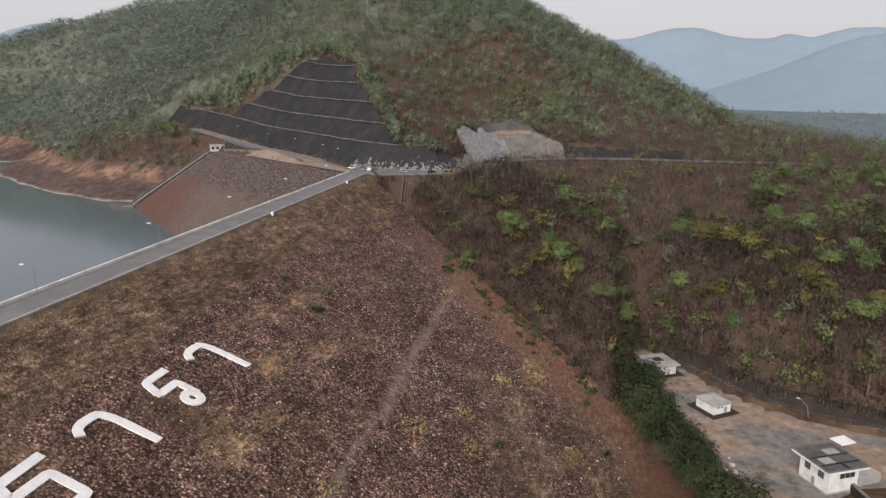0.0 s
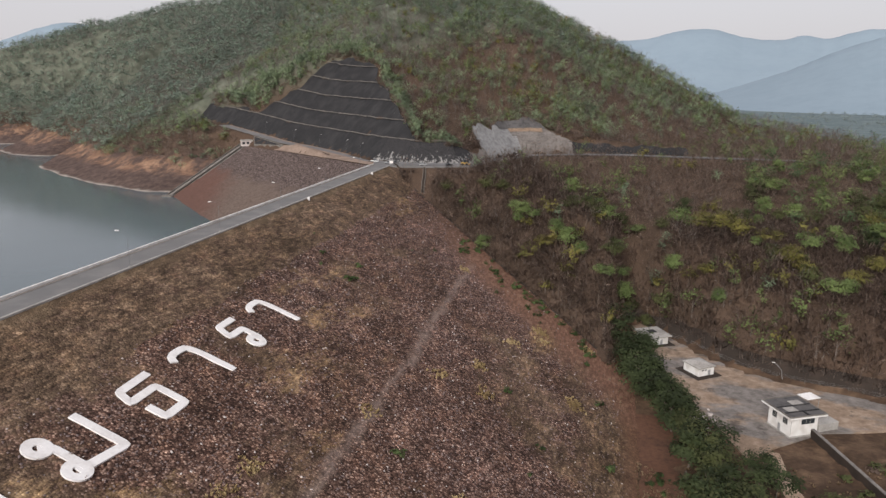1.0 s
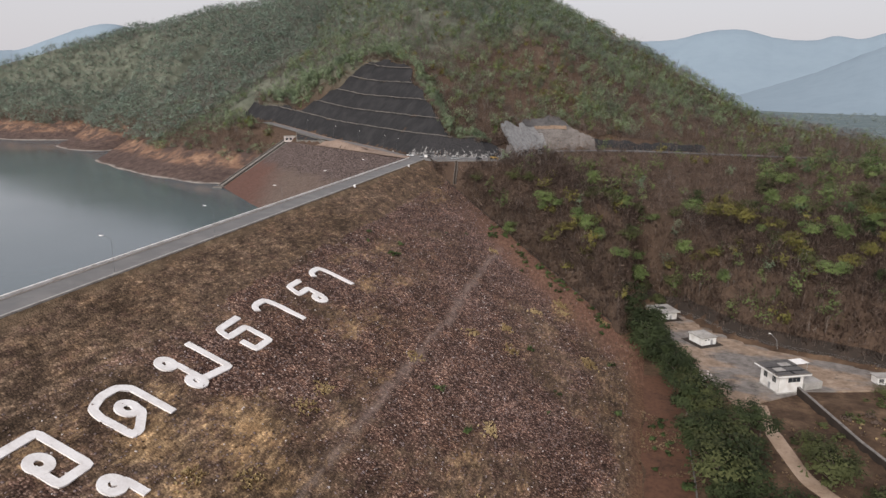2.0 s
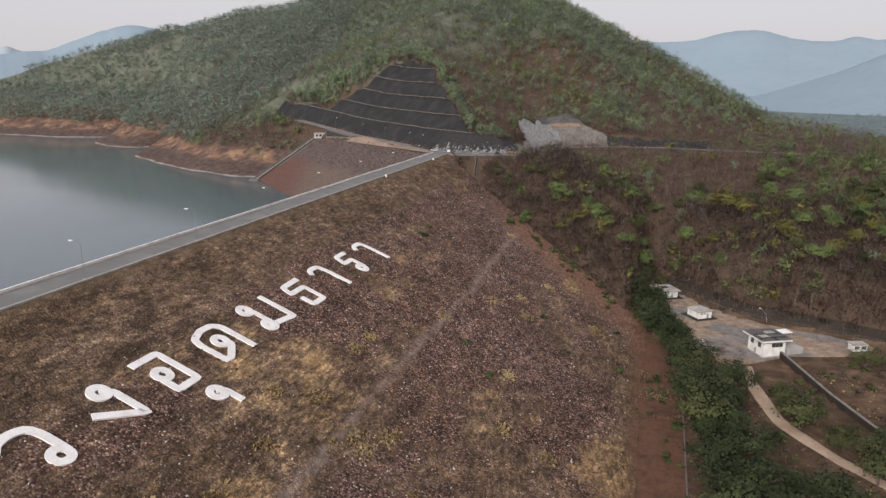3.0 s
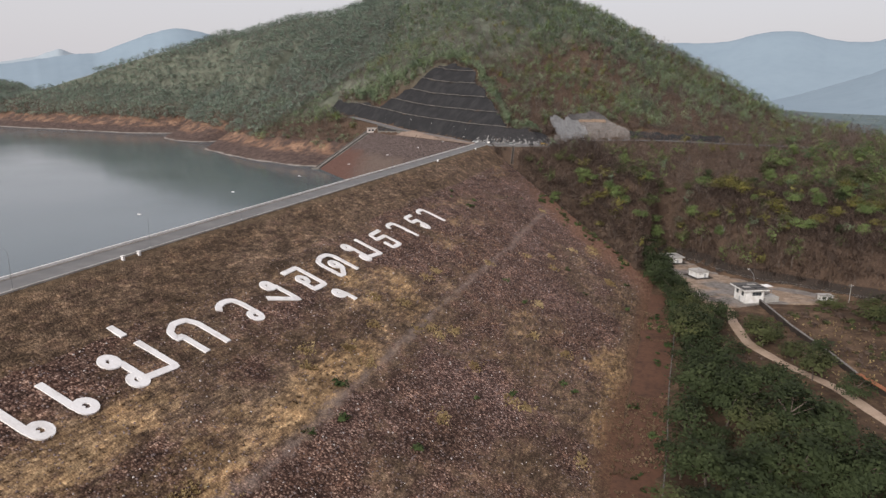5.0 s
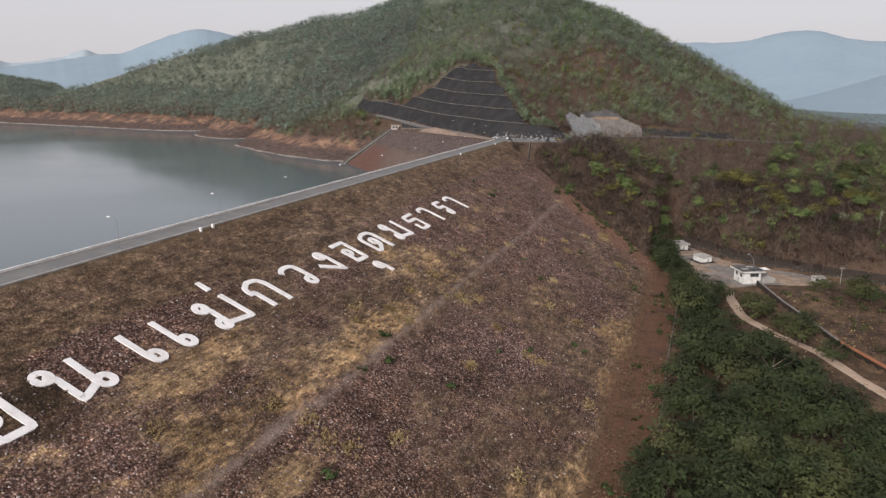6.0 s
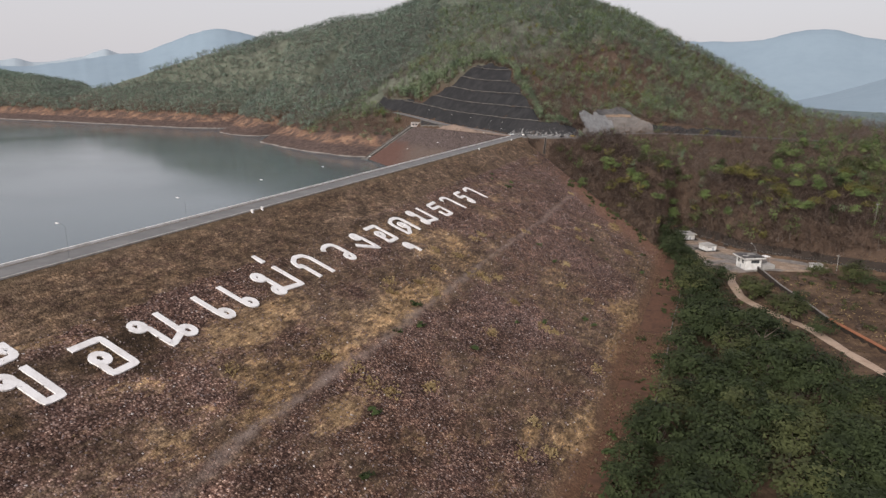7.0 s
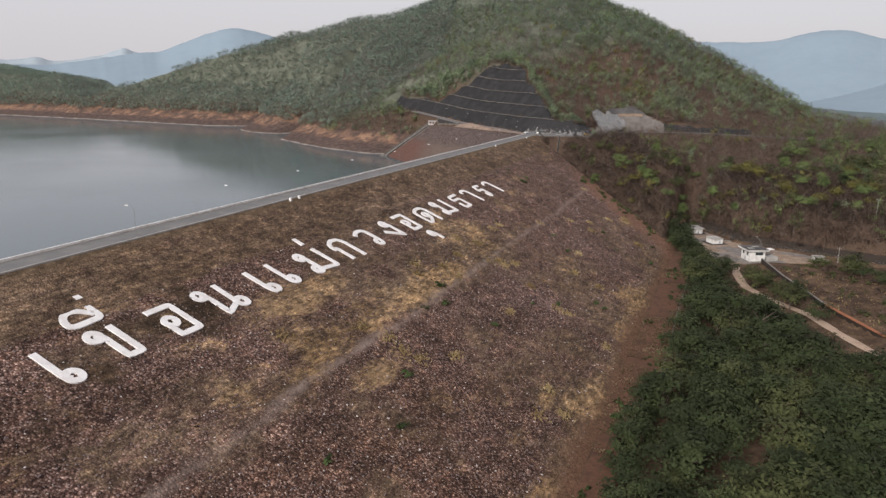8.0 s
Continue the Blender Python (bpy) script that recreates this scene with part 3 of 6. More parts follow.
def dabs(x, y, spots):
    out = np.zeros(np.shape(x))
    for cx, cy, rx, ry in spots:
        out = np.maximum(out, 0.68 - 0.32 * (((x - cx) / rx) ** 2 + ((y - cy) / ry) ** 2) + 0.35 * noise2(x, y, 9, 3, 137))
    return np.maximum(out, 0)


def cover(x, y):
    """Shares of bare stone, straw and dark withered grass over the face."""
    rough = 0.75 * noise2(x, y * 0.65, 24, 3, 131) + 0.5 * noise2(x, y * 0.7, 8, 3, 132)
    lean = np.interp(x, [-108, -100, -92, -70, -50, -43, -38, -22, -12, 2, 9, 13, 16], [-0.8, -0.35, 0.0, 0.02, -0.08, 0.1, 0.3, 0.2, -0.1, -0.05, -0.12, -0.4, -0.9]) + 0.5 * smooth(y, 130, 240) * (1 - smooth(x, -30, 5)) * smooth(x, -108, -98)
    straw = 0.8 * noise2(x, y * 0.55, 20, 3, 133) + 0.5 * noise2(x, y * 0.6, 7, 3, 134) + np.interp(x, [-60, -46, -40, -15, 4, 9, 14, 17], [-0.12, -0.1, -0.45, -0.12, -0.05, 0.12, 0.36, 0.0]) - 0.15 * smooth(y, 150, 260)
    withered = 0.8 * noise2(x, y * 0.7, 26, 3, 135) + 0.4 * noise2(x, y, 8, 3, 136) - 0.28 + np.interp(x, [-100, -80, -46, -40], [0.2, 0.1, -0.05, -0.25])
    straw = smooth(straw, -0.15, 0.75) * 0.75
    straw = np.maximum(straw, dabs(x, y, STRAW_AT))
    withered = np.maximum(smooth(withered, 0.0, 0.5), dabs(x, y, DARK_AT)) * (1 - straw)
    return smooth(rough + lean, -0.6, 0.6) * (1 - 0.8 * straw) * (1 - 0.7 * withered), straw, withered


def dam_face():
    x = np.concatenate((np.linspace(-109, -101, 6), np.arange(-99.6, 24, 1.4)))
    y = np.concatenate((np.arange(DAM_Y0, -216, 6.0), np.arange(-216, DAM_Y1 + 1, 1.7)))
    X, Y = np.meshgrid(x, y)
    Z = face_height(X)
    t = smooth(X, -109, -100)
    Z = Z * t + (1 - t) * (-0.05 - 0.62 * (X + 109))
    rough = smooth(X, -108, -104)
    Z = Z + rough * (0.16 * noise2(X, Y, 9, 3, 11) + 0.12 * noise2(X, Y, 3, 2, 12))
    Z = Z + 0.15 * np.exp(-((X + 44.5) / 2.2) ** 2)
    ob = raw_mesh("dam_face", np.stack((X, Y, Z), -1).reshape(-1, 3), grid_quads(len(y), len(x)), [FACE])
    for name, share in zip(("stone", "straw", "withered"), cover(X, Y)):
        ob.data.attributes.new(name, "FLOAT", "POINT").data.foreach_set("value", share.ravel().astype(np.float32))
    return tagged(ob, "stony downstream face of an embankment dam with dry grass", "dam", kind="structure")


dam = dam_face()
bm = bmesh.new()
prof = [(-109, -0.3), (-118.8, -0.3), (-195, -34), (-195, -60), (-20, -60), (-60, -26)]
ends = [[bm.verts.new((x, y, z)) for x, z in prof] for y in (DAM_Y0, DAM_Y1)]
for k in range(len(prof)):
    bm.faces.new((ends[0][k], ends[0][(k + 1) % len(prof)], ends[1][(k + 1) % len(prof)], ends[1][k]))
bm.faces.new(ends[0][::-1])
bm.faces.new(ends[1])
core = part("dam_body", bm, FACE)
tagged(core, "rock embankment dam body with stone-lined upstream slope", "dam", kind="structure")


def ribbon(name, pts, width, z, material, label, category, thick=0.25, kind="structure"):
    """A strip of paving along points (x, y, z)."""
    P = [Vector(p) for p in pts]
    fine = []
    for a, b in zip(P, P[1:]):
        n = max(1, int((b - a).length / 6))
        fine += [a.lerp(b, i / n) for i in range(n)]
    fine.append(P[-1])
    for _ in range(2):
        fine = [fine[0]] + [(fine[i - 1] + 2 * fine[i] + fine[i + 1]) / 4 for i in range(1, len(fine) - 1)] + [fine[-1]]
    bm = bmesh.new()
    rows = []
    for i, p in enumerate(fine):
        d = (fine[min(i + 1, len(fine) - 1)] - fine[max(i - 1, 0)]).normalized()
        s = Vector((d.y, -d.x, 0)).normalized() * width / 2
        rows.append([bm.verts.new(p + q + Vector((0, 0, dz))) for q, dz in ((-s, z - thick), (-s, z), (s, z), (s, z - thick))])
    for a, b in zip(rows, rows[1:]):
        for k in range(3):
            bm.faces.new((a[k], a[k + 1], b[k + 1], b[k]))
    bmesh.ops.recalc_face_normals(bm, faces=bm.faces)
    return tagged(part(name, bm, material), label, category, kind=kind)


ribbon("road", [(-113.4, DAM_Y0, 0), (-113.4, 339, 0)], 8.0, 0.02, ASPHALT, "grey asphalt road along the crest of the dam", "road")
ribbon("road", LEFT_ROAD[1:7], 7.0, 0.05, ASPHALT, "grey asphalt road climbing towards the intake", "road")
ribbon("road", RIGHT_ROAD[1:], 9.0, 0.07, ASPHALT, "grey asphalt road curving along the foot of the cut", "road")


def slab(name, corners, z, thick, material, label, category, kind="structure"):
    """Paving over a polygon (x, y)."""
    bm = bmesh.new()
    f = bm.faces.new([bm.verts.new((x, y, z)) for x, y in corners])
    if f.normal.z < 0:
        f.normal_flip()
    r = bmesh.ops.extrude_face_region(bm, geom=[f])
    bmesh.ops.translate(bm, vec=(0, 0, -thick), verts=[v for v in r["geom"] if isinstance(v, bmesh.types.BMVert)])
    bmesh.ops.recalc_face_normals(bm, faces=bm.faces)
    return tagged(part(name, bm, material), label, category, kind=kind)


plaza_pts = [(-109.2, 337), (-100, 337.5), (-95, 338.5), (-78, 340), (-66, 344), (-60, 352), (-62, 362), (-74, 357), (-97, 353), (-107, 353), (-117, 357), (-123, 359), (-122, 348), (-117.8, 338)]
slab("pavement", plaza_pts, 0.1, 3.0, ASPHALT, "wide grey asphalt junction at the end of the dam", "pavement")


def abutment_face():
    """The stone-lined upstream slope between the crest road and the intake wall."""
    a, b, c, d = np.array((-118.6, 338, -0.6)), np.array((-252.5, 441, -1.6)), np.array((-196, 268, -37)), np.array((-275, 366, -33.5))
    s, t = np.meshgrid(np.linspace(0, 1, 70), np.linspace(0, 1, 45))
    P = (a[None, None] * (1 - s)[..., None] + b * s[..., None]) * (1 - t)[..., None] + (c * (1 - s)[..., None] + d * s[..., None]) * t[..., None]
    P[..., 2] += 0.5 * noise2(P[..., 0], P[..., 1], 8, 3, 15) * np.sin(math.pi * t)
    ob = raw_mesh("dam_face", P.reshape(-1, 3), grid_quads(45, 70), [UPSTREAM])
    return tagged(ob, "stone-lined upstream slope with reddish soil by the water", "dam", kind="structure")


def upstream_material():
    m, n, l, b = shader("upstream_stone", 0.92, 0, 0.15)
    p = n.new("ShaderNodeNewGeometry").outputs["Position"]
    vo = n.new("ShaderNodeTexVoronoi")
    vo.inputs["Scale"].default_value = 1.7
    l.new(p, vo.inputs["Vector"])
    sp = n.new("ShaderNodeSeparateColor")
    l.new(vo.outputs["Color"], sp.inputs[0])
    stone = ramp(n, l, sp.outputs[0], [(0.0, (0.03, 0.021, 0.019)), (0.6, (0.082, 0.058, 0.052)), (0.95, (0.20, 0.155, 0.142))])
    fine = field(n, l, 0.7, 5, 0.7)
    red = ramp(n, l, fine, [(0.3, (0.07, 0.036, 0.029)), (0.7, (0.155, 0.085, 0.067))])
    tan = ramp(n, l, fine, [(0.3, (0.075, 0.053, 0.044)), (0.7, (0.175, 0.13, 0.108))])
    sep = n.new("ShaderNodeSeparateXYZ")
    l.new(p, sep.inputs[0])
    wob = n.new("ShaderNodeMath")
    wob.operation = "MULTIPLY_ADD"
    l.new(field(n, l, 0.06, 6, 0.7), wob.inputs[0])
    wob.inputs[1].default_value = 20
    l.new(sep.outputs[2], wob.inputs[2])
    c = blend(n, l, mask(n, l, wob.outputs[0], -2, -6), stone, red)
    run = n.new("ShaderNodeMath")
    run.operation = "MULTIPLY_ADD"
    l.new(wob.outputs[0], run.inputs[0])
    run.inputs[1].default_value = 1.6
    l.new(sep.outputs[0], run.inputs[2])
    c = blend(n, l, mask(n, l, run.outputs[0], -258, -218), c, blend(n, l, mask(n, l, wob.outputs[0], -1, -7), stone, tan))
    l.new(c, b.inputs["Base Color"])
    bump(n, l, b, vo.outputs["Distance"], 0.6, -0.3)
    return m


UPSTREAM = upstream_material()
abutment_face()


def strip(name, x0, x1, y0, y1, z0, z1, material, label, category):
    return tagged(part(name, box(x0, x1, y0, y1, z0, z1, 0.04), material), label, category, kind="structure")


strip("kerb", -109.4, -108.7, DAM_Y0, 344, -0.4, 0.16, CONCRETE, "pale concrete edge strip beside the crest road", "kerb")
strip("parapet", -118.9, -118.3, DAM_Y0, 338, -0.5, 0.7, WHITE, "low whitewashed parapet along the reservoir side of the road", "parapet")
strip("kerb", -118.29, -117.5, DAM_Y0, 338, -0.4, 0.14, STAINED_EDGE, "dusty concrete edge at the foot of the parapet", "kerb")


# ---- the letters on the face: strokes as (along the dam, up the slope) ----
STROKE = 1.75
ALONG, UPHILL = Vector((0, 1, 0)), Vector((-1, 0, FACE_FALL)).normalized()
OUTWARD = ALONG.cross(UPHILL) * -1
if OUTWARD.z < 0:
    OUTWARD = -OUTWARD


def on_face(u, v, w=0.0):
    return Vector((FACE_X, 0, FACE_Z)) + ALONG * u + UPHILL * v + OUTWARD * w


def bend(pts, rounds=2):
    """Rounds the inner corners of a stroke."""
    for _ in range(rounds):
        out = [pts[0]]
        for a, b in zip(pts, pts[1:]):
            out += [(a[0] * 0.75 + b[0] * 0.25, a[1] * 0.75 + b[1] * 0.25), (a[0] * 0.25 + b[0] * 0.75, a[1] * 0.25 + b[1] * 0.75)]
        pts = out + [pts[-1]]
    return pts


def stroke_mesh(bm, pts, width, low, high):
    P = [Vector(p) for p in pts]
    left, right = [], []
    for i, p in enumerate(P):
        a = (p - P[i - 1]).normalized() if i else None
        b = (P[i + 1] - p).normalized() if i < len(P) - 1 else None
        a, b = a or b, b or a
        t = (a + b).normalized() if (a + b).length > 0.1 else a
        n = Vector((-t.y, t.x))
        k = width / 2 / max(0.5, n.dot(Vector((-a.y, a.x))))
        left.append(p + n * k)
        right.append(p - n * k)
    rows = [[bm.verts.new(on_face(*q, w)) for q, w in ((l, low), (l, high), (r, high), (r, low))] for l, r in zip(left, right)]
    for a, b in zip(rows, rows[1:]):
        for k in range(4):
            bm.faces.new((a[k], a[(k + 1) % 4], b[(k + 1) % 4], b[k]))
    bm.faces.new(rows[0])
    bm.faces.new(rows[-1][::-1])


def ring_mesh(bm, centre, outer, inner, low, high, sides=22):
    rows = []
    for k in range(sides):
        c, s = math.cos(k * math.tau / sides), math.sin(k * math.tau / sides)
        rows.append([bm.verts.new(on_face(centre[0] + r * c, centre[1] + r * s, w)) for r, w in ((outer, low), (outer, high), (inner, high), (inner, low))])
    for i, a in enumerate(rows):
        b = rows[(i + 1) % sides]
        for k in range(4):
            bm.faces.new((a[k], a[(k + 1) % 4], b[(k + 1) % 4], b[k]))


LETTERS = [0]


def ease(pts, r=0.75):
    """Takes the points off the corners of a stroke."""
    out = [pts[0]]
    for a, b, c in zip(pts, pts[1:], pts[2:]):
        a, b, c = Vector(a), Vector(b), Vector(c)
        p, q = b + (a - b).normalized() * min(r, (a - b).length * 0.4), b + (c - b).normalized() * min(r, (c - b).length * 0.4)
        out += [tuple(p), tuple((p + q + b * 2) / 4), tuple(q)]
    return out + [pts[-1]]


def letter(strokes, rings=(), curved=(), tint=LIME, label="white painted concrete letter lying on the stony dam face", lift=0.32):
    bm = bmesh.new()
    for i, s in enumerate(strokes):
        LETTERS[0] += 1
        stroke_mesh(bm, bend(s) if i in curved else ease(s), STROKE, -0.6, lift + 0.012 * (LETTERS[0] % 3))
    for i, r in enumerate(rings):
        ring_mesh(bm, r, 2.5, 0.78, -0.6, lift + 0.045 + 0.01 * i)
    bmesh.ops.recalc_face_normals(bm, faces=bm.faces)
    return tagged(part("letter", bm, tint), label, "letter", "letters on the dam face")


def sara_e(u):
    letter([[(u, 12.8), (u, 3.2), (u + 1.0, 2.0)]], [(u + 1.8, 2.6)])


def o_ang(u):
    letter([[(u - 0.4, 11.7), (u + 7.6, 11.7), (u + 7.6, 0.7), (u + 1.2, 0.7), (u + 1.2, 6.0)]], [(u + 2.6, 6.1)])


def mo_ma(u):
    letter([[(u, 10.0), (u + 1.6, 8.6), (u + 1.6, 2.6)], [(u, 2.0), (u + 10.1, 0.6), (u + 10.1, 12.0)]], [(u, 10.0), (u, 2.2)])


def sara_aa(u):
    letter([[(u - 0.6, 9.4), (u + 0.5, 11.2), (u + 3.5, 11.6), (u + 7.2, 11.0), (u + 7.2, -0.9)]], (), (0,))


def tone_mark(u, v, lift=0.32):
    letter([[(u, v), (u, v - 4.4)]], lift=lift, label="short white painted concrete tone mark above a letter")


sara_e(-151.0)
letter([[(-137.2, 10.8), (-135.4, 9.6), (-135.4, 1.4), (-131.5, 1.4), (-131.5, 12.6)]], [(-137.2, 10.6)])
letter([[(-130.0, 22.4), (-130.0, 19.0), (-130.0, 16.2), (-134.0, 16.0), (-138.8, 15.8), (-138.6, 19.0), (-136.4, 21.2), (-133.4, 20.8), (-130.6, 18.2)], [(-133.8, 22.6), (-133.2, 20.4)]], (), (0,),
       label="white painted concrete vowel mark above a letter")
tone_mark(-129.7, 28.4, 0.7)
o_ang(-120.6)
letter([[(-103.1, 10.4), (-101.3, 8.8), (-101.3, 0.8), (-95.6, 3.4), (-95.3, 12.6)]], [(-103.1, 10.4), (-94.0, 2.9)])
sara_e(-81.3)
sara_e(-71.0)
mo_ma(-55.8)
tone_mark(-46.2, 19.5)
letter([[(-35.6, -0.2), (-35.6, 7.6), (-37.4, 7.2), (-36.8, 10.2), (-33.5, 12.1), (-29.6, 11.6), (-28.1, 9.2), (-28.1, -0.6)]])
letter([[(-18.5, 9.6), (-17.0, 11.2), (-13.5, 11.7), (-10.3, 10.4), (-10.3, 2.6)]], [(-12.0, 2.5)], (0,))
letter([[(4.8, 10.0), (7.0, 8.6), (7.0, 0.4), (-1.3, 6.0)]], [(4.8, 10.0)])
o_ang(15.9)
letter([[(22.4, -4.6), (24.3, -6.0), (24.3, -10.4)]], [(22.2, -5.2)], label="small white painted concrete vowel mark below a letter")
letter([[(44.6, -0.6), (44.6, 9.4), (42.6, 11.2), (38.4, 11.3), (34.6, 9.9), (33.8, 7.6), (34.0, 0.4), (35.8, 0.4), (40.6, 3.6), (40.6, 5.6)]], [(39.2, 5.8)])
mo_ma(56.2)
letter([[(86.4, 10.9), (77.2, 10.6), (76.2, 7.2), (84.0, 7.2), (84.0, 0.2), (77.6, 0.2), (77.6, 4.4)]])
sara_aa(94.3)
letter([[(120.8, 10.9), (114.0, 10.9), (112.8, 6.9), (118.8, 6.9), (118.8, 1.8)]], [(116.7, 1.8)])
sara_aa(128.8)


# ---- loose rock and dry tufts on the face ----
rng = np.random.default_rng(7)


def frames_for(n, tilt=0.0):
    """n random turns as 3 x 3 matrices about z, leaned a little."""
    a, b, c = rng.uniform(0, math.tau, n), rng.normal(0, tilt, n), rng.normal(0, tilt, n)
    ca, sa = np.cos(a), np.sin(a)
    R = np.zeros((n, 3, 3))
    R[:, 0, 0], R[:, 0, 1], R[:, 1, 0], R[:, 1, 1], R[:, 2, 2] = ca, -sa, sa, ca, 1
    R[:, 0, 2], R[:, 1, 2] = b, c
    return R


def scatter(name, shapes, slots, places, sizes, materials, label, category, tilt=0.0, pick=None, kind="stuff"):
    """Many copies of a few shapes (vertices, quads) joined into one mesh."""
    n = len(places)
    pick = rng.integers(0, len(shapes), n) if pick is None else pick
    R, V, Q, S, N, base = frames_for(n, tilt), [], [], [], [], 0
    for k, (v, q, *crown) in enumerate(shapes):
        ids = np.nonzero(pick == k)[0]
        if not len(ids):
            continue
        w = np.einsum("nij,vj->nvi", R[ids], v) * sizes[ids][:, None, None] + places[ids][:, None, :]
        V.append(w.reshape(-1, 3))
        if crown:
            N.append(np.einsum("nij,vj->nvi", R[ids], crown[0]).reshape(-1, 3))
        Q.append((q[None] + (np.arange(len(ids)) * len(v))[:, None, None] + base).reshape(-1, q.shape[1]))
        S.append(np.tile(slots[k], len(ids)))
        base += len(ids) * len(v)
    ob = raw_mesh(name, np.concatenate(V), np.concatenate(Q), materials, np.concatenate(S), normals=np.concatenate(N) if N else None)
    return tagged(ob, label, category, kind=kind)


def stone_shape():
    v = np.array([(x, y, z) for x in (-1, 1) for y in (-1, 1) for z in (-1, 1)], float) * 0.5
    v = v * rng.uniform(0.6, 1.3, (8, 1)) * np.array([1, 0.8, 0.6])
    q = np.array([(0, 1, 3, 2), (4, 6, 7, 5), (0, 4, 5, 1), (2, 3, 7, 6), (1, 5, 7, 3)])
    return v, q


def tuft_shape(blades=16, spread=0.8):
    a, h = rng.uniform(0, math.tau, blades), rng.uniform(0.5, 1.0, blades)
    out, side = np.stack((np.cos(a), np.sin(a), 0 * a), -1), np.stack((-np.sin(a), np.cos(a), 0 * a), -1)
    foot = out * rng.uniform(0, 0.35, (blades, 1)) * spread
    top = foot + out * rng.uniform(0.15, 0.6, (blades, 1)) * spread + np.array([0, 0, 0.75]) * h[:, None]
    v = np.stack((foot - side * 0.2, foot + side * 0.2, top + side * 0.12, top - side * 0.12), 1).reshape(-1, 3)
    return v, np.arange(blades * 4).reshape(-1, 4)


stones = [stone_shape() for _ in range(8)]
n = 48000
px, py = rng.uniform(-104, 15, n), rng.uniform(-215, 335, n)
keep = rng.random(n) < 0.3 + 0.42 * cover(px, py)[0]
keep &= ~((0.735 * px + 0.678 * py > 127 + 10 * noise2(px, py, 15, 3, 34)) & (px > -55) & (rng.random(n) < 0.8))
px, py = px[keep], py[keep]
places = np.stack((px, py, face_height(px) + 0.05 + 0.16 * noise2(px, py, 9, 3, 11)), -1)
pale = (rng.random(len(px)) < 0.09).astype(int)
scatter("loose_rock", stones + stones, [np.zeros(5, int)] * 8 + [np.ones(5, int)] * 8, places, rng.uniform(0.16, 0.44, len(px)), [STONE, PALE_STONE],
        "mauve-brown and pale loose rock covering the dam face", "rocks", 0.3, rng.integers(0, 8, len(px)) + 8 * pale)
tufts = [tuft_shape() for _ in range(5)]


def tuft_field(name, count, material, which, sizes, x_range, label):
    x, y = rng.uniform(*x_range, count), rng.uniform(-215, 330, count)
    ok = rng.random(count) < cover(x, y)[which]
    x, y = x[ok], y[ok]
    z = face_height(x) + 0.16 * noise2(x, y, 9, 3, 11) + np.where(x < -101, (-101 - x) * 0.25, 0)
    return scatter(name, tufts, [np.zeros(16, int)] * 5, np.stack((x, y, z - 0.05), -1), rng.uniform(*sizes, len(x)), [material], label, "grass", 0.15)


tuft_field("dry_grass", 11000, LEAF_WITHER, 1, (0.3, 0.75), (-106, 16), "straw-coloured dry grass tufts on the dam face")
tuft_field("toe_straw", 3200, LEAF_WITHER, 1, (0.3, 0.75), (-2, 20), "withered straw along the lower edge of the dam face")
tuft_field("brown_grass", 7500, LEAF_RUST, 2, (0.3, 0.8), (-108, 18), "brown withered grass over the dam face")


def clump_field(name, count, shapes, material, sizes, places, label, category, pick_y=(-290, 300), x_range=(-100, 14), seed=79, level=0.05):
    """Scattered clumps on the face, thicker beside the groin when places is given."""
    x, y = rng.uniform(*x_range, count), rng.uniform(*pick_y, count)
    ok = noise2(x, y, 34, 3, seed) > level
    x, y = x[ok], y[ok]
    if places:
        gx_, off = rng.uniform(-55, 8, places), rng.uniform(3, 24, places)
        x, y = np.concatenate((x, gx_)), np.concatenate((y, np.interp(gx_, [p[0] for p in GROIN], [p[1] for p in GROIN]) - off))
    off_letters = ~((x > -104) & (x < -61) & (y > -158) & (y < 144))
    x, y = x[off_letters], y[off_letters]
    z = face_height(x) + 0.16 * noise2(x, y, 9, 3, 11)
    return scatter(name, shapes, [np.zeros(len(s[1]), int) for s in shapes], np.stack((x, y, z - 0.1), -1), rng.uniform(*sizes, len(x)), [material], label, category, 0.1)


# patches of straw, each of many small tufts
small_tufts = [tuft_shape(8) for _ in range(5)]
cx, cy = rng.uniform(-66, 12, 90), rng.uniform(-215, 250, 90)
held = noise2(cx, cy, 40, 3, 79) > 0.0
cx, cy = cx[held], cy[held]
cx, cy = np.concatenate((cx, [2.4, 1.6, -35.7, -23.1, -21.0, -27.1, -12, -14])), np.concatenate((cy, [-65, -48, 144, 145, 187, 160, 200, 208]))
own = rng.integers(0, len(cx), 2600)
sx_, sy_ = cx[own] + rng.normal(0, 1.1, 2600), cy[own] + rng.normal(0, 1.7, 2600)
scatter("straw_clump", small_tufts, [np.zeros(8, int)] * 5, np.stack((sx_, sy_, face_height(sx_) + 0.16 * noise2(sx_, sy_, 9, 3, 11) - 0.08), -1), rng.uniform(0.35, 0.95, 2600), [LEAF_STRAW],
        "pale straw patches on the lower dam face", "grass", 0.2)


# ---- the rock cut above the junction ----
TIER = 10.5


def cut_profile(d):
    k = np.floor(d / TIER)
    return CUT_RISE * TIER * (k + np.clip((d - TIER * k - 0.7) / (TIER - 0.7), 0, 1))


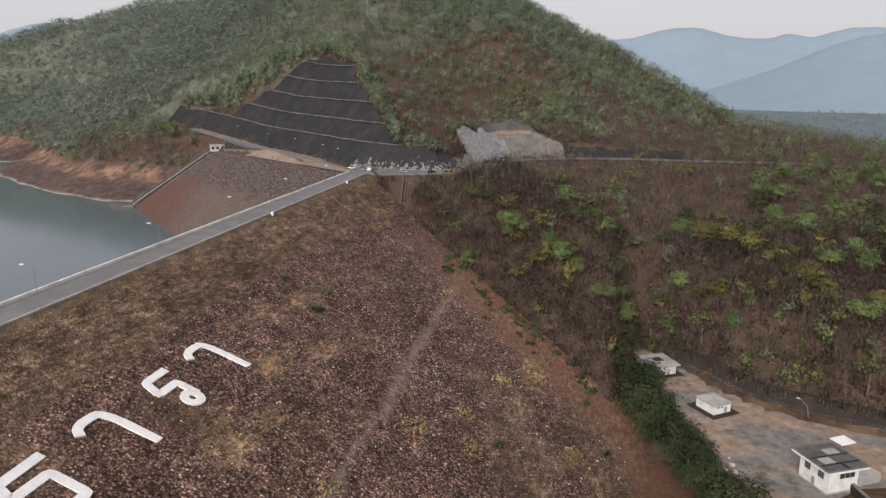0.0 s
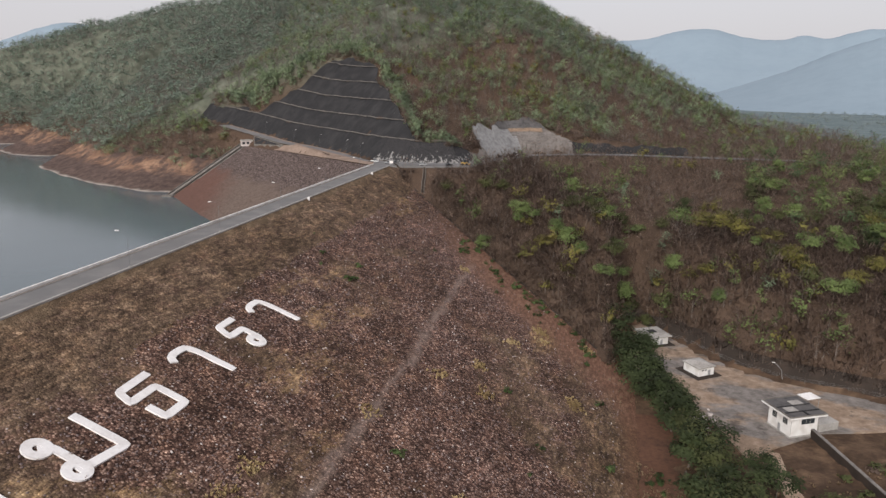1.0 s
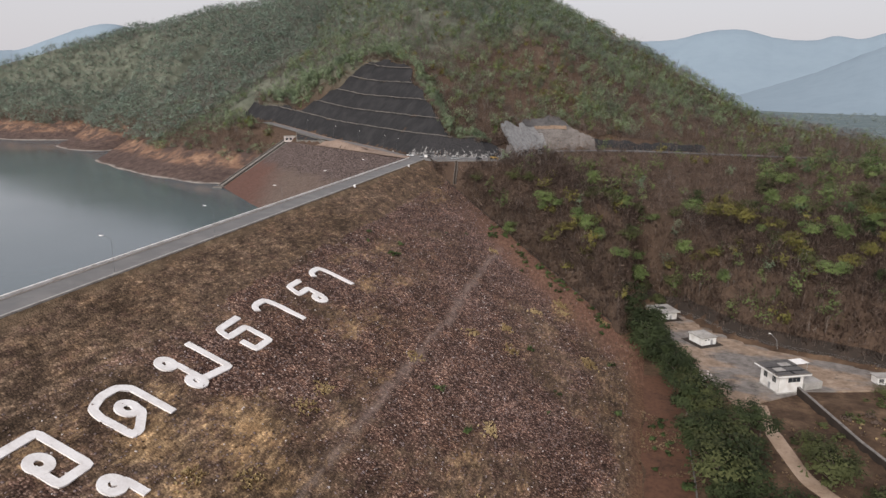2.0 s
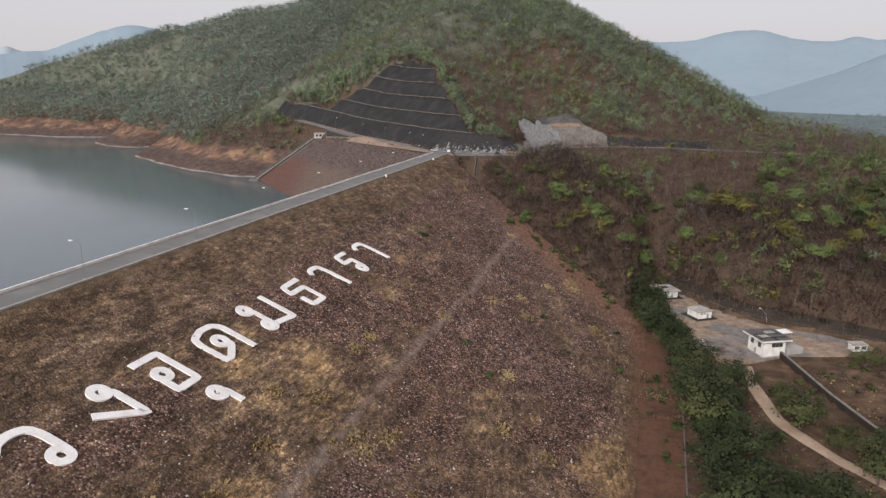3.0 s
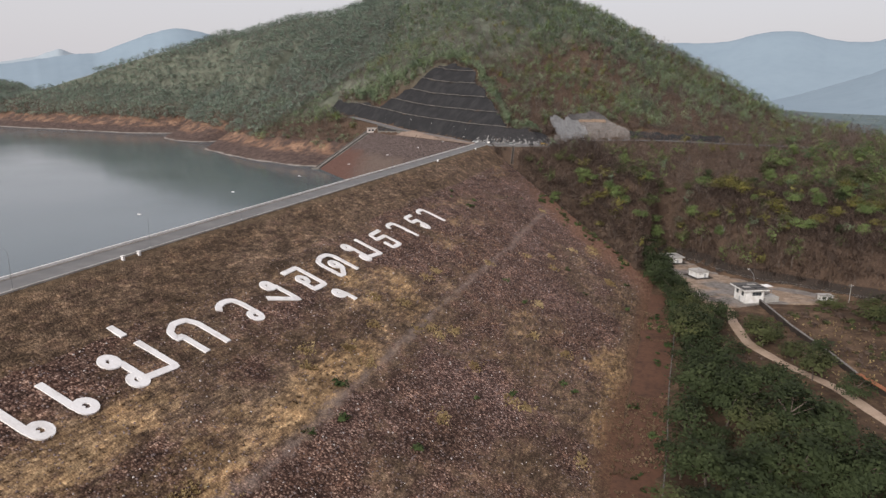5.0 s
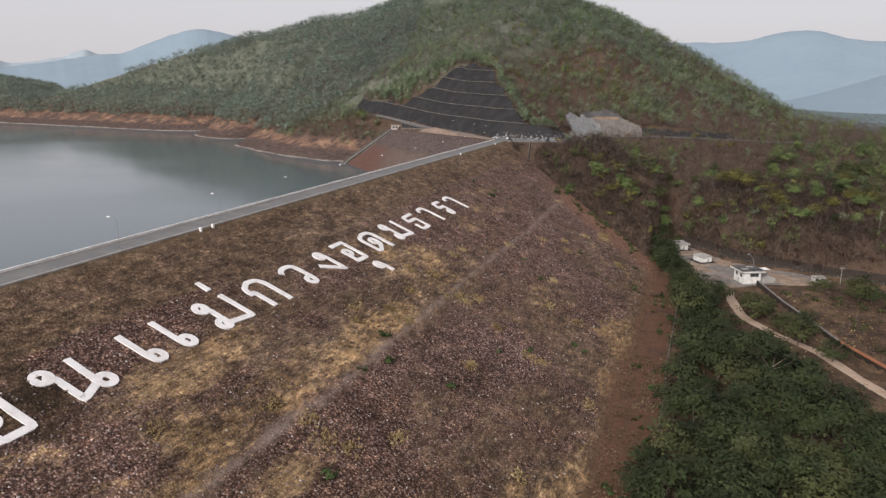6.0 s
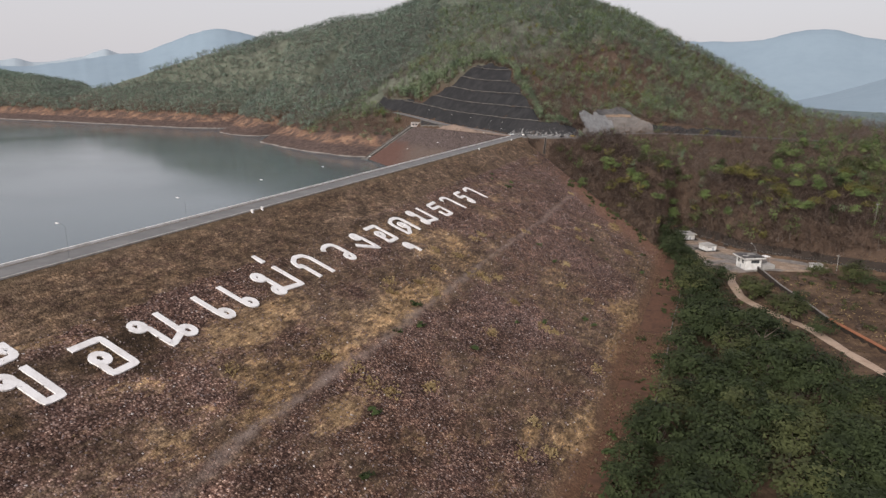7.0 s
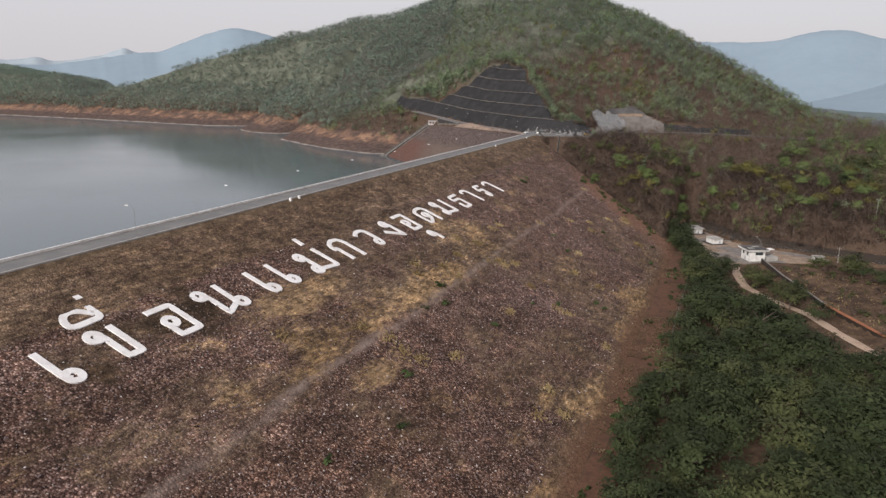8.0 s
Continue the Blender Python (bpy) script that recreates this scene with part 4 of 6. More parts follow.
def cut_line():
    """Places along the foot of the cut, a metre or two apart, with their smoothed uphill directions."""
    P = [Vector((x, y)) for x, y, _ in CUT_BASE]
    S, pts = 0.0, []
    for a, b in zip(P, P[1:]):
        n = max(1, int((b - a).length / 0.8))
        pts += [(S + (b - a).length * i / n, a.lerp(b, i / n)) for i in range(n)]
        S += (b - a).length
    pts.append((S, P[-1]))
    s, xy = np.array([p[0] for p in pts]), np.array([tuple(p[1]) for p in pts])
    for _ in range(6):
        xy[1:-1] = (xy[:-2] + 2 * xy[1:-1] + xy[2:]) / 4
    t = np.gradient(xy, axis=0)
    t /= np.linalg.norm(t, axis=1)[:, None]
    nrm = np.stack((-t[:, 1], t[:, 0]), -1)
    for _ in range(12):
        nrm[1:-1] = (nrm[:-2] + 2 * nrm[1:-1] + nrm[2:]) / 4
    return s, xy, nrm / np.linalg.norm(nrm, axis=1)[:, None]


CS, CXY, CN = cut_line()


def cut_patch(name, s0, s1, d0, d1, material, parent, label, lift=0.0, rough=0.9, step=0.9, ragged=False):
    """A strip of the cut between two heights, ended by the cut's own outline."""
    ids = np.nonzero((CS >= s0) & (CS <= s1))[0]
    top = cut_depth(CS[ids]) + (2.2 + 2.0 * smooth(CS[ids], 335, 345) * (1 - smooth(CS[ids], 405, 418))) * noise2(CS[ids], CS[ids] * 0, 11, 4, 91)
    keep = ids[top > d0 + 0.4]
    if len(keep) < 3:
        return None
    top = np.minimum(top[top > d0 + 0.4], d1)
    if ragged:
        top = d0 + (top - d0) * (0.45 + 0.55 * rng.random()) * (0.8 + 0.35 * noise2(CS[keep], CS[keep] * 0, 1.6, 2, 96)) * np.sin(np.linspace(0.7, 2.4, len(top))) ** 0.5
    rows = max(3, int((d1 - d0) / step))
    f = np.linspace(0, 1, rows)[:, None]
    D = d0 + (top - d0)[None] * f
    X, Y = CXY[keep, 0][None] + CN[keep, 0][None] * D, CXY[keep, 1][None] + CN[keep, 1][None] * D
    Z = cut_foot(CS[keep])[None] + cut_profile(np.minimum(D, d1 - 0.01)) + lift + rough * (noise2(X - Y, D * 2, 5, 4, 92) + 0.7 * noise2(X - Y, D, 14, 2, 98)) - 0.4
    V, Q = np.stack((X, Y, Z), -1).reshape(-1, 3), grid_quads(rows, len(keep))
    gap = np.diff(keep) > 1
    if gap.any():
        Q = Q[~np.tile(gap, rows - 1)]
    ob = raw_mesh(name, V, Q, [material], smooth=False)
    ob.parent = parent
    return tagged(ob, label)



def stained_cut():
    """Black rock with pale runs of lime at its foot."""
    m, n, l, b = shader("lime_stained_rock", 0.95, 0, 0.2)
    runs = field(n, l, 0.42, 6, 0.68, (1, 1, 0.12))
    sep = n.new("ShaderNodeSeparateXYZ")
    l.new(n.new("ShaderNodeNewGeometry").outputs["Position"], sep.inputs[0])
    low = n.new("ShaderNodeMath")
    low.operation = "MULTIPLY_ADD"
    l.new(sep.outputs[2], low.inputs[0])
    low.inputs[1].default_value = -0.034
    l.new(runs, low.inputs[2])
    fine = field(n, l, 1.2, 5, 0.7)
    rock = ramp(n, l, fine, [(0.3, (0.014, 0.0135, 0.0145)), (0.7, (0.05, 0.047, 0.049))])
    lime = ramp(n, l, fine, [(0.3, (0.10, 0.094, 0.092)), (0.65, (0.34, 0.325, 0.318))])
    l.new(blend(n, l, mask(n, l, low.outputs[0], 0.43, 0.53), rock, lime), b.inputs["Base Color"])
    bump(n, l, b, fine, 0.5, 0.2)
    return m


LIME_STAINED = stained_cut()
rock_cut = thing("rock_cut", Matrix.Identity(4), "stepped black rock cut with pale drains above the road", "rock cut", kind="structure")
for k in range(6):
    cut_patch("tier", 0, 256 if k == 0 else 333, TIER * k - (0.8 if k == 0 else 0), TIER * (k + 1), CUT, rock_cut, "black rock tier", 0.9 if k == 0 else 0.0)
    if k:
        cut_patch("drain", 0, 333, TIER * k - 0.35, TIER * k + 0.75, DRAIN, rock_cut, "dusty concrete bench drain", 1.75 if k == 1 else 1.0, 0.35, 0.4)
cut_patch("tier", 331, 351, -0.8, TIER, SCREE, rock_cut, "grey-brown loose rock tier", 0.2, 0.8, 0.8)
cut_patch("tier", 349.5, 388, -0.8, 2 * TIER, SHOTCRETE, rock_cut, "pale grey sprayed concrete tier", 0.5, 1.1, 0.8)
cut_patch("tier", 386, 422, -0.8, TIER + 4, SCREE, rock_cut, "grey-brown loose rock tier", 0.3, 1.4, 0.8)
cut_patch("tier", 380, 418, TIER + 3.4, 2 * TIER + 2, DARK_SHOTCRETE, rock_cut, "dark grey rock tier", 0.9, 1.2, 0.8)
cut_patch("tier", 419, 500, -0.8, TIER, CUT, rock_cut, "low dark rock tier")
cut_patch("drain", 386, 404, TIER + 1.6, TIER + 3.6, LEDGE, rock_cut, "tan earth ledge", 1.3, 0.5, 0.5)
cut_patch("tier", 255.5, 333, -0.8, TIER, LIME_STAINED, rock_cut, "black rock tier with white stains", 0.9)
# tan earth beside the left road
ribbon("verge", [(x + 3.7, y + 3.5, z) for x, y, z in LEFT_ROAD[2:7]], 3.2, -0.2, DRY_EARTH, "tan earth verge between the road and the cut", "verge", 3.0)
inner = np.array([(-121, 347, 0.03), (-130, 354, 0.03), (-156, 381.5, 0.2), (-186, 410.5, 0.8), (-203, 418, 1.6)])
outer = np.array([(-118.8, 338.2, -0.45), (-134, 350, -0.55), (-162, 371.5, -0.75), (-192, 394.6, -1.0), (-214, 411.5, -1.2)])
t_at, k_at = np.linspace(0, 4, 60), np.linspace(0, 1, 8)
edge_in, edge_out = (np.stack([np.interp(t_at, np.arange(5), e[:, i]) for i in range(3)], -1) for e in (inner, outer))
V = edge_in[None] * (1 - k_at)[:, None, None] + edge_out[None] * k_at[:, None, None]
V[..., 2] += 0.25 + 0.18 * noise2(V[..., 0], V[..., 1], 6, 3, 140) * np.sin(math.pi * k_at)[:, None]
V[1:-1, :, 2] = np.maximum(V[1:-1, :, 2], land(V[1:-1, :, 0], V[1:-1, :, 1]) + 0.15)
tagged(raw_mesh("verge", V.reshape(-1, 3), grid_quads(8, 60), [DRY_EARTH], smooth=True), "bare tan earth between the road and the upstream slope", "verge", kind="structure")

# ---- the intake wall and its head ----
def prism_along(pts, width, height, sink):
    bm = bmesh.new()
    P = [Vector(p) for p in pts]
    rows = []
    for i, p in enumerate(P):
        d = (P[min(i + 1, len(P) - 1)] - P[max(i - 1, 0)]).normalized()
        s = Vector((d.y, -d.x, 0)).normalized() * width / 2
        rows.append([bm.verts.new(p + q + Vector((0, 0, z))) for q, z in ((-s, -sink), (-s, height), (s, height), (s, -sink))])
    for a, b in zip(rows, rows[1:]):
        for k in range(4):
            bm.faces.new((a[k], a[(k + 1) % 4], b[(k + 1) % 4], b[k]))
    bm.faces.new(rows[0][::-1])
    bm.faces.new(rows[-1])
    bmesh.ops.recalc_face_normals(bm, faces=bm.faces)
    return bm


STAINED = weathered("stained_concrete", (0.165, 0.148, 0.133), (0.085, 0.073, 0.066), 0.95, 0.2, 1.0, 0.9)
intake = thing("intake_ramp", pose(0, 0, 0), "grey concrete intake ramp running down into the reservoir", "ramp", kind="structure")
top_p, foot_p = Vector((-252, 440, -1.5)), Vector((-270.5, 374, -29.3))
run = [top_p.lerp(foot_p, i / 10) for i in range(11)]
part("deck", prism_along(run, 3.6, 0.8, 4), ROOFING, intake)
side = Vector((0.963, -0.27, 0))
for k, off in enumerate((-2.1, 2.1)):
    part("kerb_wall", prism_along([p + side * off for p in run], 0.6, 1.7, 4), STAINED, intake)
# extra strip standing in for the shadowed side of the ramp
part("shade_strip", prism_along([p + side * 3.0 for p in run], 1.0, 0.4, 4), ROOFING, intake, "strip added as the shaded side of the ramp")
part("foot_block", box(-274, -266.5, 369, 376, -34, -28.2, 0.3), STAINED, intake)
for i in range(1, 10):
    p = top_p.lerp(foot_p, i / 10)
    part("stair_step", box(p.x - 1.7, p.x + 1.7, p.y - 0.5, p.y + 0.5, p.z + 0.7, p.z + 1.15, 0.05), STAINED, intake)
house = thing("gate_house", pose(-247.5, 438.5, -0.2, 0, 0, 36), "small pale concrete gate house above the reservoir", "hut")
part("wall", box(-4.6, 4.6, -2, 2, -1.5, 2.7, 0.05), PALE_STONE, house)
part("roof", box(-5.0, 5.0, -2.4, 2.4, 2.71, 3.05, 0.05), CONCRETE, house)
for x in (-3, 0, 3):
    part("opening", box(x - 0.9, x + 0.9, -2.06, -1.9, 0, 1.7), GLASS_DARK, house, "dark square opening")
pit = thing("intake_basin", pose(0, 0, 0), "dark triangular concrete basin beside the road", "basin", kind="structure")
corner = [(-239.5, 433.3, 0.3), (-207.5, 415.2, 1.7), (-244.6, 443.5, 5.0)]
bm = bmesh.new()
bm.faces.new([bm.verts.new(c) for c in corner])
# the recess is one flat black triangle with no hollow behind it
part("floor", bm, CUT, pit, "flat black triangle between the rims")
for a, b in zip(corner, corner[1:] + corner[:1]):
    part("rim", prism_along([a, b], 0.5, 0.25, 1.5), STAINED, pit)

# ---- street lamps, bollards and a sign on the crest ----
lamp = thing("street_lamp", pose(-109.5, -97.5, 0.12), "tall grey street lamp with one arm over the crest road", "street lamp", "lamps along the crest road")
part("pole", tube([(0, 0, 0), (0, 0, 4), (0, 0, 8.3)], 0.045, 0.03, 8), POLE, lamp)
part("arm", tube([(0, 0, 8.3), (-0.5, 0, 8.8), (-1.4, 0, 9.05), (-2.3, 0, 9.1)], 0.03, 0.022, 6), POLE, lamp)
bm = box(-3.3, -2.2, -0.24, 0.24, 9.0, 9.22, 0.08)
part("lamp_head", bm, LIME, lamp, "white lamp head")
part("base_plate", box(-0.28, 0.28, -0.28, 0.28, 0, 0.12, 0.02), CONCRETE, lamp)
for k in range(-3, 10):
    if k:
        copy_thing(lamp, pose(-109.5, -97.5 + 43.1 * k, 0.12))
for x, y, z, turn in ((-136, 367, 0.1, -45), (-152, 386, 0.3, -45), (-182, 416, 0.8, -45), (-208, 432, 2.4, -30), (-240, 453, 5.6, -38)):
    copy_thing(lamp, pose(x, y, z, 0, 0, turn + 180))
bollard = thing("bollard", pose(-108.2, -23, -0.35), "white painted concrete marker block beside the road", "bollard", "marker blocks along the road")
part("block", box(-0.42, 0.42, -0.42, 0.42, -0.5, 0.7, 0.08), LIME, bollard)
part("cap", box(-0.48, 0.48, -0.48, 0.48, 0.71, 0.86, 0.05), LIME, bollard)
for y in (-17.2, 226, 305):
    copy_thing(bollard, pose(-108.2, y, -0.35))
sign = thing("sign_board", pose(-108.2, 338.6, 0.1, 0, 0, 25), "white sign board on two posts at the junction", "sign")
part("board", box(-0.95, 0.95, -0.06, 0.06, 1.0, 2.2, 0.03), LIME, sign)
for x in (-0.7, 0.7):
    part("post", tube([(x, 0.1, -0.6), (x, 0.1, 2.2)], 0.06, 0.06, 6), STEEL, sign)


# ---- vehicles at the junction ----
def car(m, paint, label, category="car", cabin=(0.2, 3.0), roof=1.45, length=4.4):
    ob = thing("car", m, label, category, "vehicles at the junction")
    bm = bmesh.new()
    h = length / 2
    low = [(-h, 0.35), (-h, 0.75), (-h + 0.25, 0.86), (h - 1.1, 0.9), (h - 0.15, 0.72), (h, 0.4)]
    A = [[bm.verts.new((x, y, z)) for x, z in low] for y in (-0.85, 0.85)]
    for k in range(len(low)):
        q = (k + 1) % len(low)
        bm.faces.new((A[0][k], A[0][q], A[1][q], A[1][k]))
    bm.faces.new(A[0])
    bm.faces.new(A[1][::-1])
    bmesh.ops.recalc_face_normals(bm, faces=bm.faces)
    bmesh.ops.bevel(bm, geom=list(bm.edges), offset=0.07, segments=1, affect="EDGES")
    part("body", bm, paint, ob)
    x0, x1 = -h + cabin[0], -h + cabin[1]
    bm = bmesh.new()
    B = [[bm.verts.new((x, y * w, z)) for x, z, w in ((x0, 0.86, 0.8), (x0 + 0.45, roof - 0.06, 0.64), (x1 - 0.7, roof - 0.06, 0.64), (x1, 0.88, 0.8))] for y in (-1, 1)]
    for k in range(4):
        q = (k + 1) % 4
        bm.faces.new((B[0][k], B[0][q], B[1][q], B[1][k]))
    bm.faces.new(B[0])
    bm.faces.new(B[1][::-1])
    bmesh.ops.recalc_face_normals(bm, faces=bm.faces)
    part("window_band", bm, GLASS_DARK, ob, "dark window glass")
    part("roof", box(x0 + 0.4, x1 - 0.65, -0.66, 0.66, roof - 0.055, roof, 0.03), paint, ob)
    for x in (-h + 0.85, h - 0.85):
        for y in (-0.8, 0.8):
            w = part("wheel", tube([(x, y - 0.12, 0.32), (x, y + 0.12, 0.32)], 0.32, 0.32, 10), CUT, ob, "black tyre")
            part("rim", tube([(x, y - 0.13, 0.32), (x, y + 0.13, 0.32)], 0.19, 0.19, 8), STEEL, w)
    for y in (-0.6, 0.6):
        part("headlight", box(h - 0.06, h + 0.02, y - 0.18, y + 0.18, 0.52, 0.68), LIME, ob)
    return ob


WHITE_CAR, SILVER_CAR = plain("white_car_paint", (0.78, 0.78, 0.78), 0.3), plain("silver_car_paint", (0.35, 0.36, 0.37), 0.3, 0.4)
BLACK_CAR, YELLOW = plain("black_car_paint", (0.025, 0.025, 0.03), 0.3), plain("yellow_machine_paint", (0.36, 0.23, 0.07), 0.6)
car(pose(-122, 351, 0.12, 0, 0, 150), WHITE_CAR, "white pickup truck driving round the junction corner", "pickup", (1.5, 3.6), 1.7, 5.1)
car(pose(-112, 345.5, 0.12, 0, 0, 170), SILVER_CAR, "silver car parked on the junction")
car(pose(-109, 349.5, 0.12, 0, 0, 10), BLACK_CAR, "black car parked below the rock cut")
car(pose(-91, 341.5, 0.12, 0, 0, 8), SILVER_CAR, "silver hatchback parked at the edge of the junction", "car", (0.1, 3.1), 1.5, 4.1)
car(pose(-77, 344, 0.12, 0, 0, 60), BLACK_CAR, "dark car parked under the roadside tree")
car(pose(-48, 407, 0.12, 0, 0, 62), WHITE_CAR, "white van on the road below the grey cut", "van", (0.1, 4.6), 2.1, 5.2)
car(pose(-55.5, 394, 0.12, 0, 0, 62), BLACK_CAR, "dark car on the road below the grey cut")
digger = thing("yellow_loader", pose(-69, 348, 0.12, 0, 0, 20), "yellow loader parked at the end of the junction", "machine", "vehicles at the junction")
part("body", box(-2, 1.2, -0.9, 0.9, 0.7, 1.7, 0.15), YELLOW, digger)
part("cab", box(-0.8, 0.7, -0.7, 0.7, 1.7, 2.9, 0.12), GLASS_DARK, digger, "dark glazed cab")
part("bucket", box(1.9, 2.7, -1.1, 1.1, 0.2, 1.0, 0.1), YELLOW, digger)
part("boom", tube([(0.9, 0, 1.4), (1.6, 0, 1.3), (2.1, 0, 0.7)], 0.15, 0.12, 6), YELLOW, digger)
for x in (-1.3, 0.9):
    for y in (-0.9, 0.9):
        part("wheel", tube([(x, y - 0.2, 0.6), (x, y + 0.2, 0.6)], 0.6, 0.6, 12), CUT, digger, "black tyre")

# ---- drain stair at the head of the groin ----
stair = thing("stair", pose(0, 0, 0), "narrow concrete drain stair at the end of the dam face", "stair", kind="structure")
STAIR_LINE = [Vector((x, y, z + 0.35)) for x, y, z in ((-89.2, 337.2, -0.7), (-88.4, 334.4, -2.6), (-87.6, 330.5, -4.6), (-86.6, 324.4, -7.3), (-85.2, 317.5, -10.2))]
for a, b in zip(STAIR_LINE, STAIR_LINE[1:]):
    for k in range(8):
        p = a.lerp(b, (k + 0.5) / 8)
        part("stair_step", box(p.x - 0.6, p.x + 0.6, p.y - 0.3, p.y + 0.3, p.z - 1.2, p.z + 0.2), BANK, stair)
for off in (-0.75, 0.75):
    part("side_wall", prism_along([q + Vector((off, 0, 0)) for q in STAIR_LINE], 0.28, 0.5, 2.0), STAINED, stair)

# ---- the yard and its houses below the dam ----
YARD_Z = -52.0
slab("yard", [(22, 232), (20, 252), (24, 256), (33, 243), (53, 216), (68, 206), (90, 199), (103, 191), (99, 181), (84, 176), (70, 172), (55, 160), (47, 151), (41, 170), (31, 200)], YARD_Z + 0.05, 2.6, YARD,
     "stained concrete yard round the outlet houses", "yard")
HOUSE_TURN = 31.0


def wall_window(parent, x, y, w, h, z, face, material=None):
    """A dark window with a frame and sill in a wall that looks along face (0: -y, 1: -x)."""
    m = Matrix.Translation((x, y, z)) @ pose(0, 0, 0, 0, 0, -90 * face)
    fr = box(-w / 2 - 0.12, w / 2 + 0.12, -0.05, 0.15, -h / 2 - 0.12, h / 2 + 0.12, 0.02)
    bmesh.ops.transform(fr, matrix=m, verts=fr.verts)
    f = part("window", fr, CONCRETE, parent)
    pn = box(-w / 2, w / 2, -0.09, 0.1, -h / 2, h / 2)
    bmesh.ops.transform(pn, matrix=m, verts=pn.verts)
    part("pane", pn, material or GLASS_DARK, f, "dark glass")
    for k in (-0.17, 0.17):
        mu = box(k * w - 0.04, k * w + 0.04, -0.11, 0.1, -h / 2, h / 2)
        bmesh.ops.transform(mu, matrix=m, verts=mu.verts)
        part("mullion", mu, CONCRETE, f)


def control_house():
    ob = thing("control_house", pose(60.2, 166.5, YARD_Z, 0, 0, HOUSE_TURN - 5), "white two-storey control house with a stained flat roof", "house")
    w, d, h = 9.0, 9.2, 6.4
    part("wall", box(0, w, 0, d, -1.5, h, 0.05), WHITE, ob)
    part("plinth", box(-0.12, w + 0.12, -0.12, d + 0.12, -1.6, 0.5), CONCRETE, ob)
    part("roof", box(-1.6, w + 1.6, -1.6, d + 1.6, h + 0.004, h + 0.55, 0.06), WHITE, ob, "white overhanging roof slab")
    part("roof_deck", box(-1.2, w + 1.2, -1.2, d + 1.2, h + 0.56, h + 0.7), DARK_SHOTCRETE, ob, "dark stained roof deck")
    for x0, x1, y0, y1 in ((-1.6, w + 1.6, -1.6, -1.15), (-1.6, w + 1.6, d + 1.15, d + 1.6), (-1.6, -1.15, -1.14, d + 1.14), (w + 1.15, w + 1.6, -1.14, d + 1.14)):
        part("parapet", box(x0, x1, y0, y1, h + 0.56, h + 0.84, 0.04), STAINED, ob, "stained roof kerb")
    for y in (1.3, 4.9):
        part("roof_beam", box(-1.1, w + 1.1, y, y + 0.4, h + 0.71, h + 0.9, 0.03), CUT, ob, "dark roof beam")
    part("roof_beam", box(w / 2, w / 2 + 0.5, -1.1, 1.49, h + 0.71, h + 0.98, 0.03), CUT, ob, "dark roof beam")
    part("skylight", box(0.6, 3.8, 2.0, 4.6, h + 0.71, h + 0.85), CONCRETE, ob)
    part("skylight", box(4.8, 8.4, 5.6, 8.0, h + 0.71, h + 0.85), CONCRETE, ob)
    wall_window(ob, 5.6, 0, 4.2, 1.5, 4.7, 0)
    wall_window(ob, 0, 2.2, 1.7, 1.8, 4.5, 1)
    wall_window(ob, 0, 6.6, 1.7, 1.8, 4.5, 1)
    part("door", box(-0.08, 0.1, 3.9, 4.9, 0.5, 2.6), STEEL, ob, "grey metal door")
    for x in (0.0, w):
        part("downpipe", tube([(x + 0.1, -0.12, 0.4), (x + 0.1, -0.12, h)], 0.06, 0.06, 6), CONCRETE, ob)
    return ob


def slab_house(m, w, d, h, hatch, label):
    """A small white valve house under an overhanging concrete roof."""
    ob = thing("valve_house", m, label, "hut", "valve houses in the yard")
    part("plinth", box(-2.0, w + 2.0, -2.0, d + 2.0, -0.6, 0.2, 0.05), BANK, ob, "dark wet plinth")
    part("wall", box(0, w, 0, d, 0.2, h, 0.05), WHITE, ob)
    bm = bmesh.new()
    o = 1.0 if hatch else 0.35
    lo = [bm.verts.new(v) for v in ((-o, -o, h), (w + o, -o, h), (w + o, d + o, h), (-o, d + o, h))]
    mid = [bm.verts.new(v) for v in ((-o, -o, h + 0.4), (w + o, -o, h + 0.4), (w + o, d + o, h + 0.4), (-o, d + o, h + 0.4))]
    rise = 0.25 if hatch else 0.9
    hi = [bm.verts.new(v) for v in ((w * 0.3, d * 0.3, h + 0.4 + rise), (w * 0.7, d * 0.3, h + 0.4 + rise), (w * 0.7, d * 0.7, h + 0.4 + rise), (w * 0.3, d * 0.7, h + 0.4 + rise))]
    for a, b in ((lo, mid), (mid, hi)):
        for k in range(4):
            bm.faces.new((a[k], a[(k + 1) % 4], b[(k + 1) % 4], b[k]))
    bm.faces.new(lo[::-1])
    bm.faces.new(hi)
    part("roof", bm, CONCRETE, ob, "weathered concrete roof")
    if hatch:
        part("hatch", box(w * 0.25, w * 0.65, d * 0.35, d * 0.7, h + 0.5, h + 0.82, 0.03), CUT, ob, "dark roof hatch")
        part("hatch_kerb", box(w * 0.2, w * 0.7, d * 0.3, d * 0.75, h + 0.45, h + 0.72, 0.03), CONCRETE, ob)
    part("door", box(w * 0.6, w * 0.6 + 1.0, -0.06, 0.05, 0.22, 2.2), STEEL, ob, "grey metal door")
    for k in (0.2, 0.4):
        part("vent", box(w * k, w * k + 0.7, -0.05, 0.05, h - 0.9, h - 0.5), GLASS_DARK, ob)
    return ob


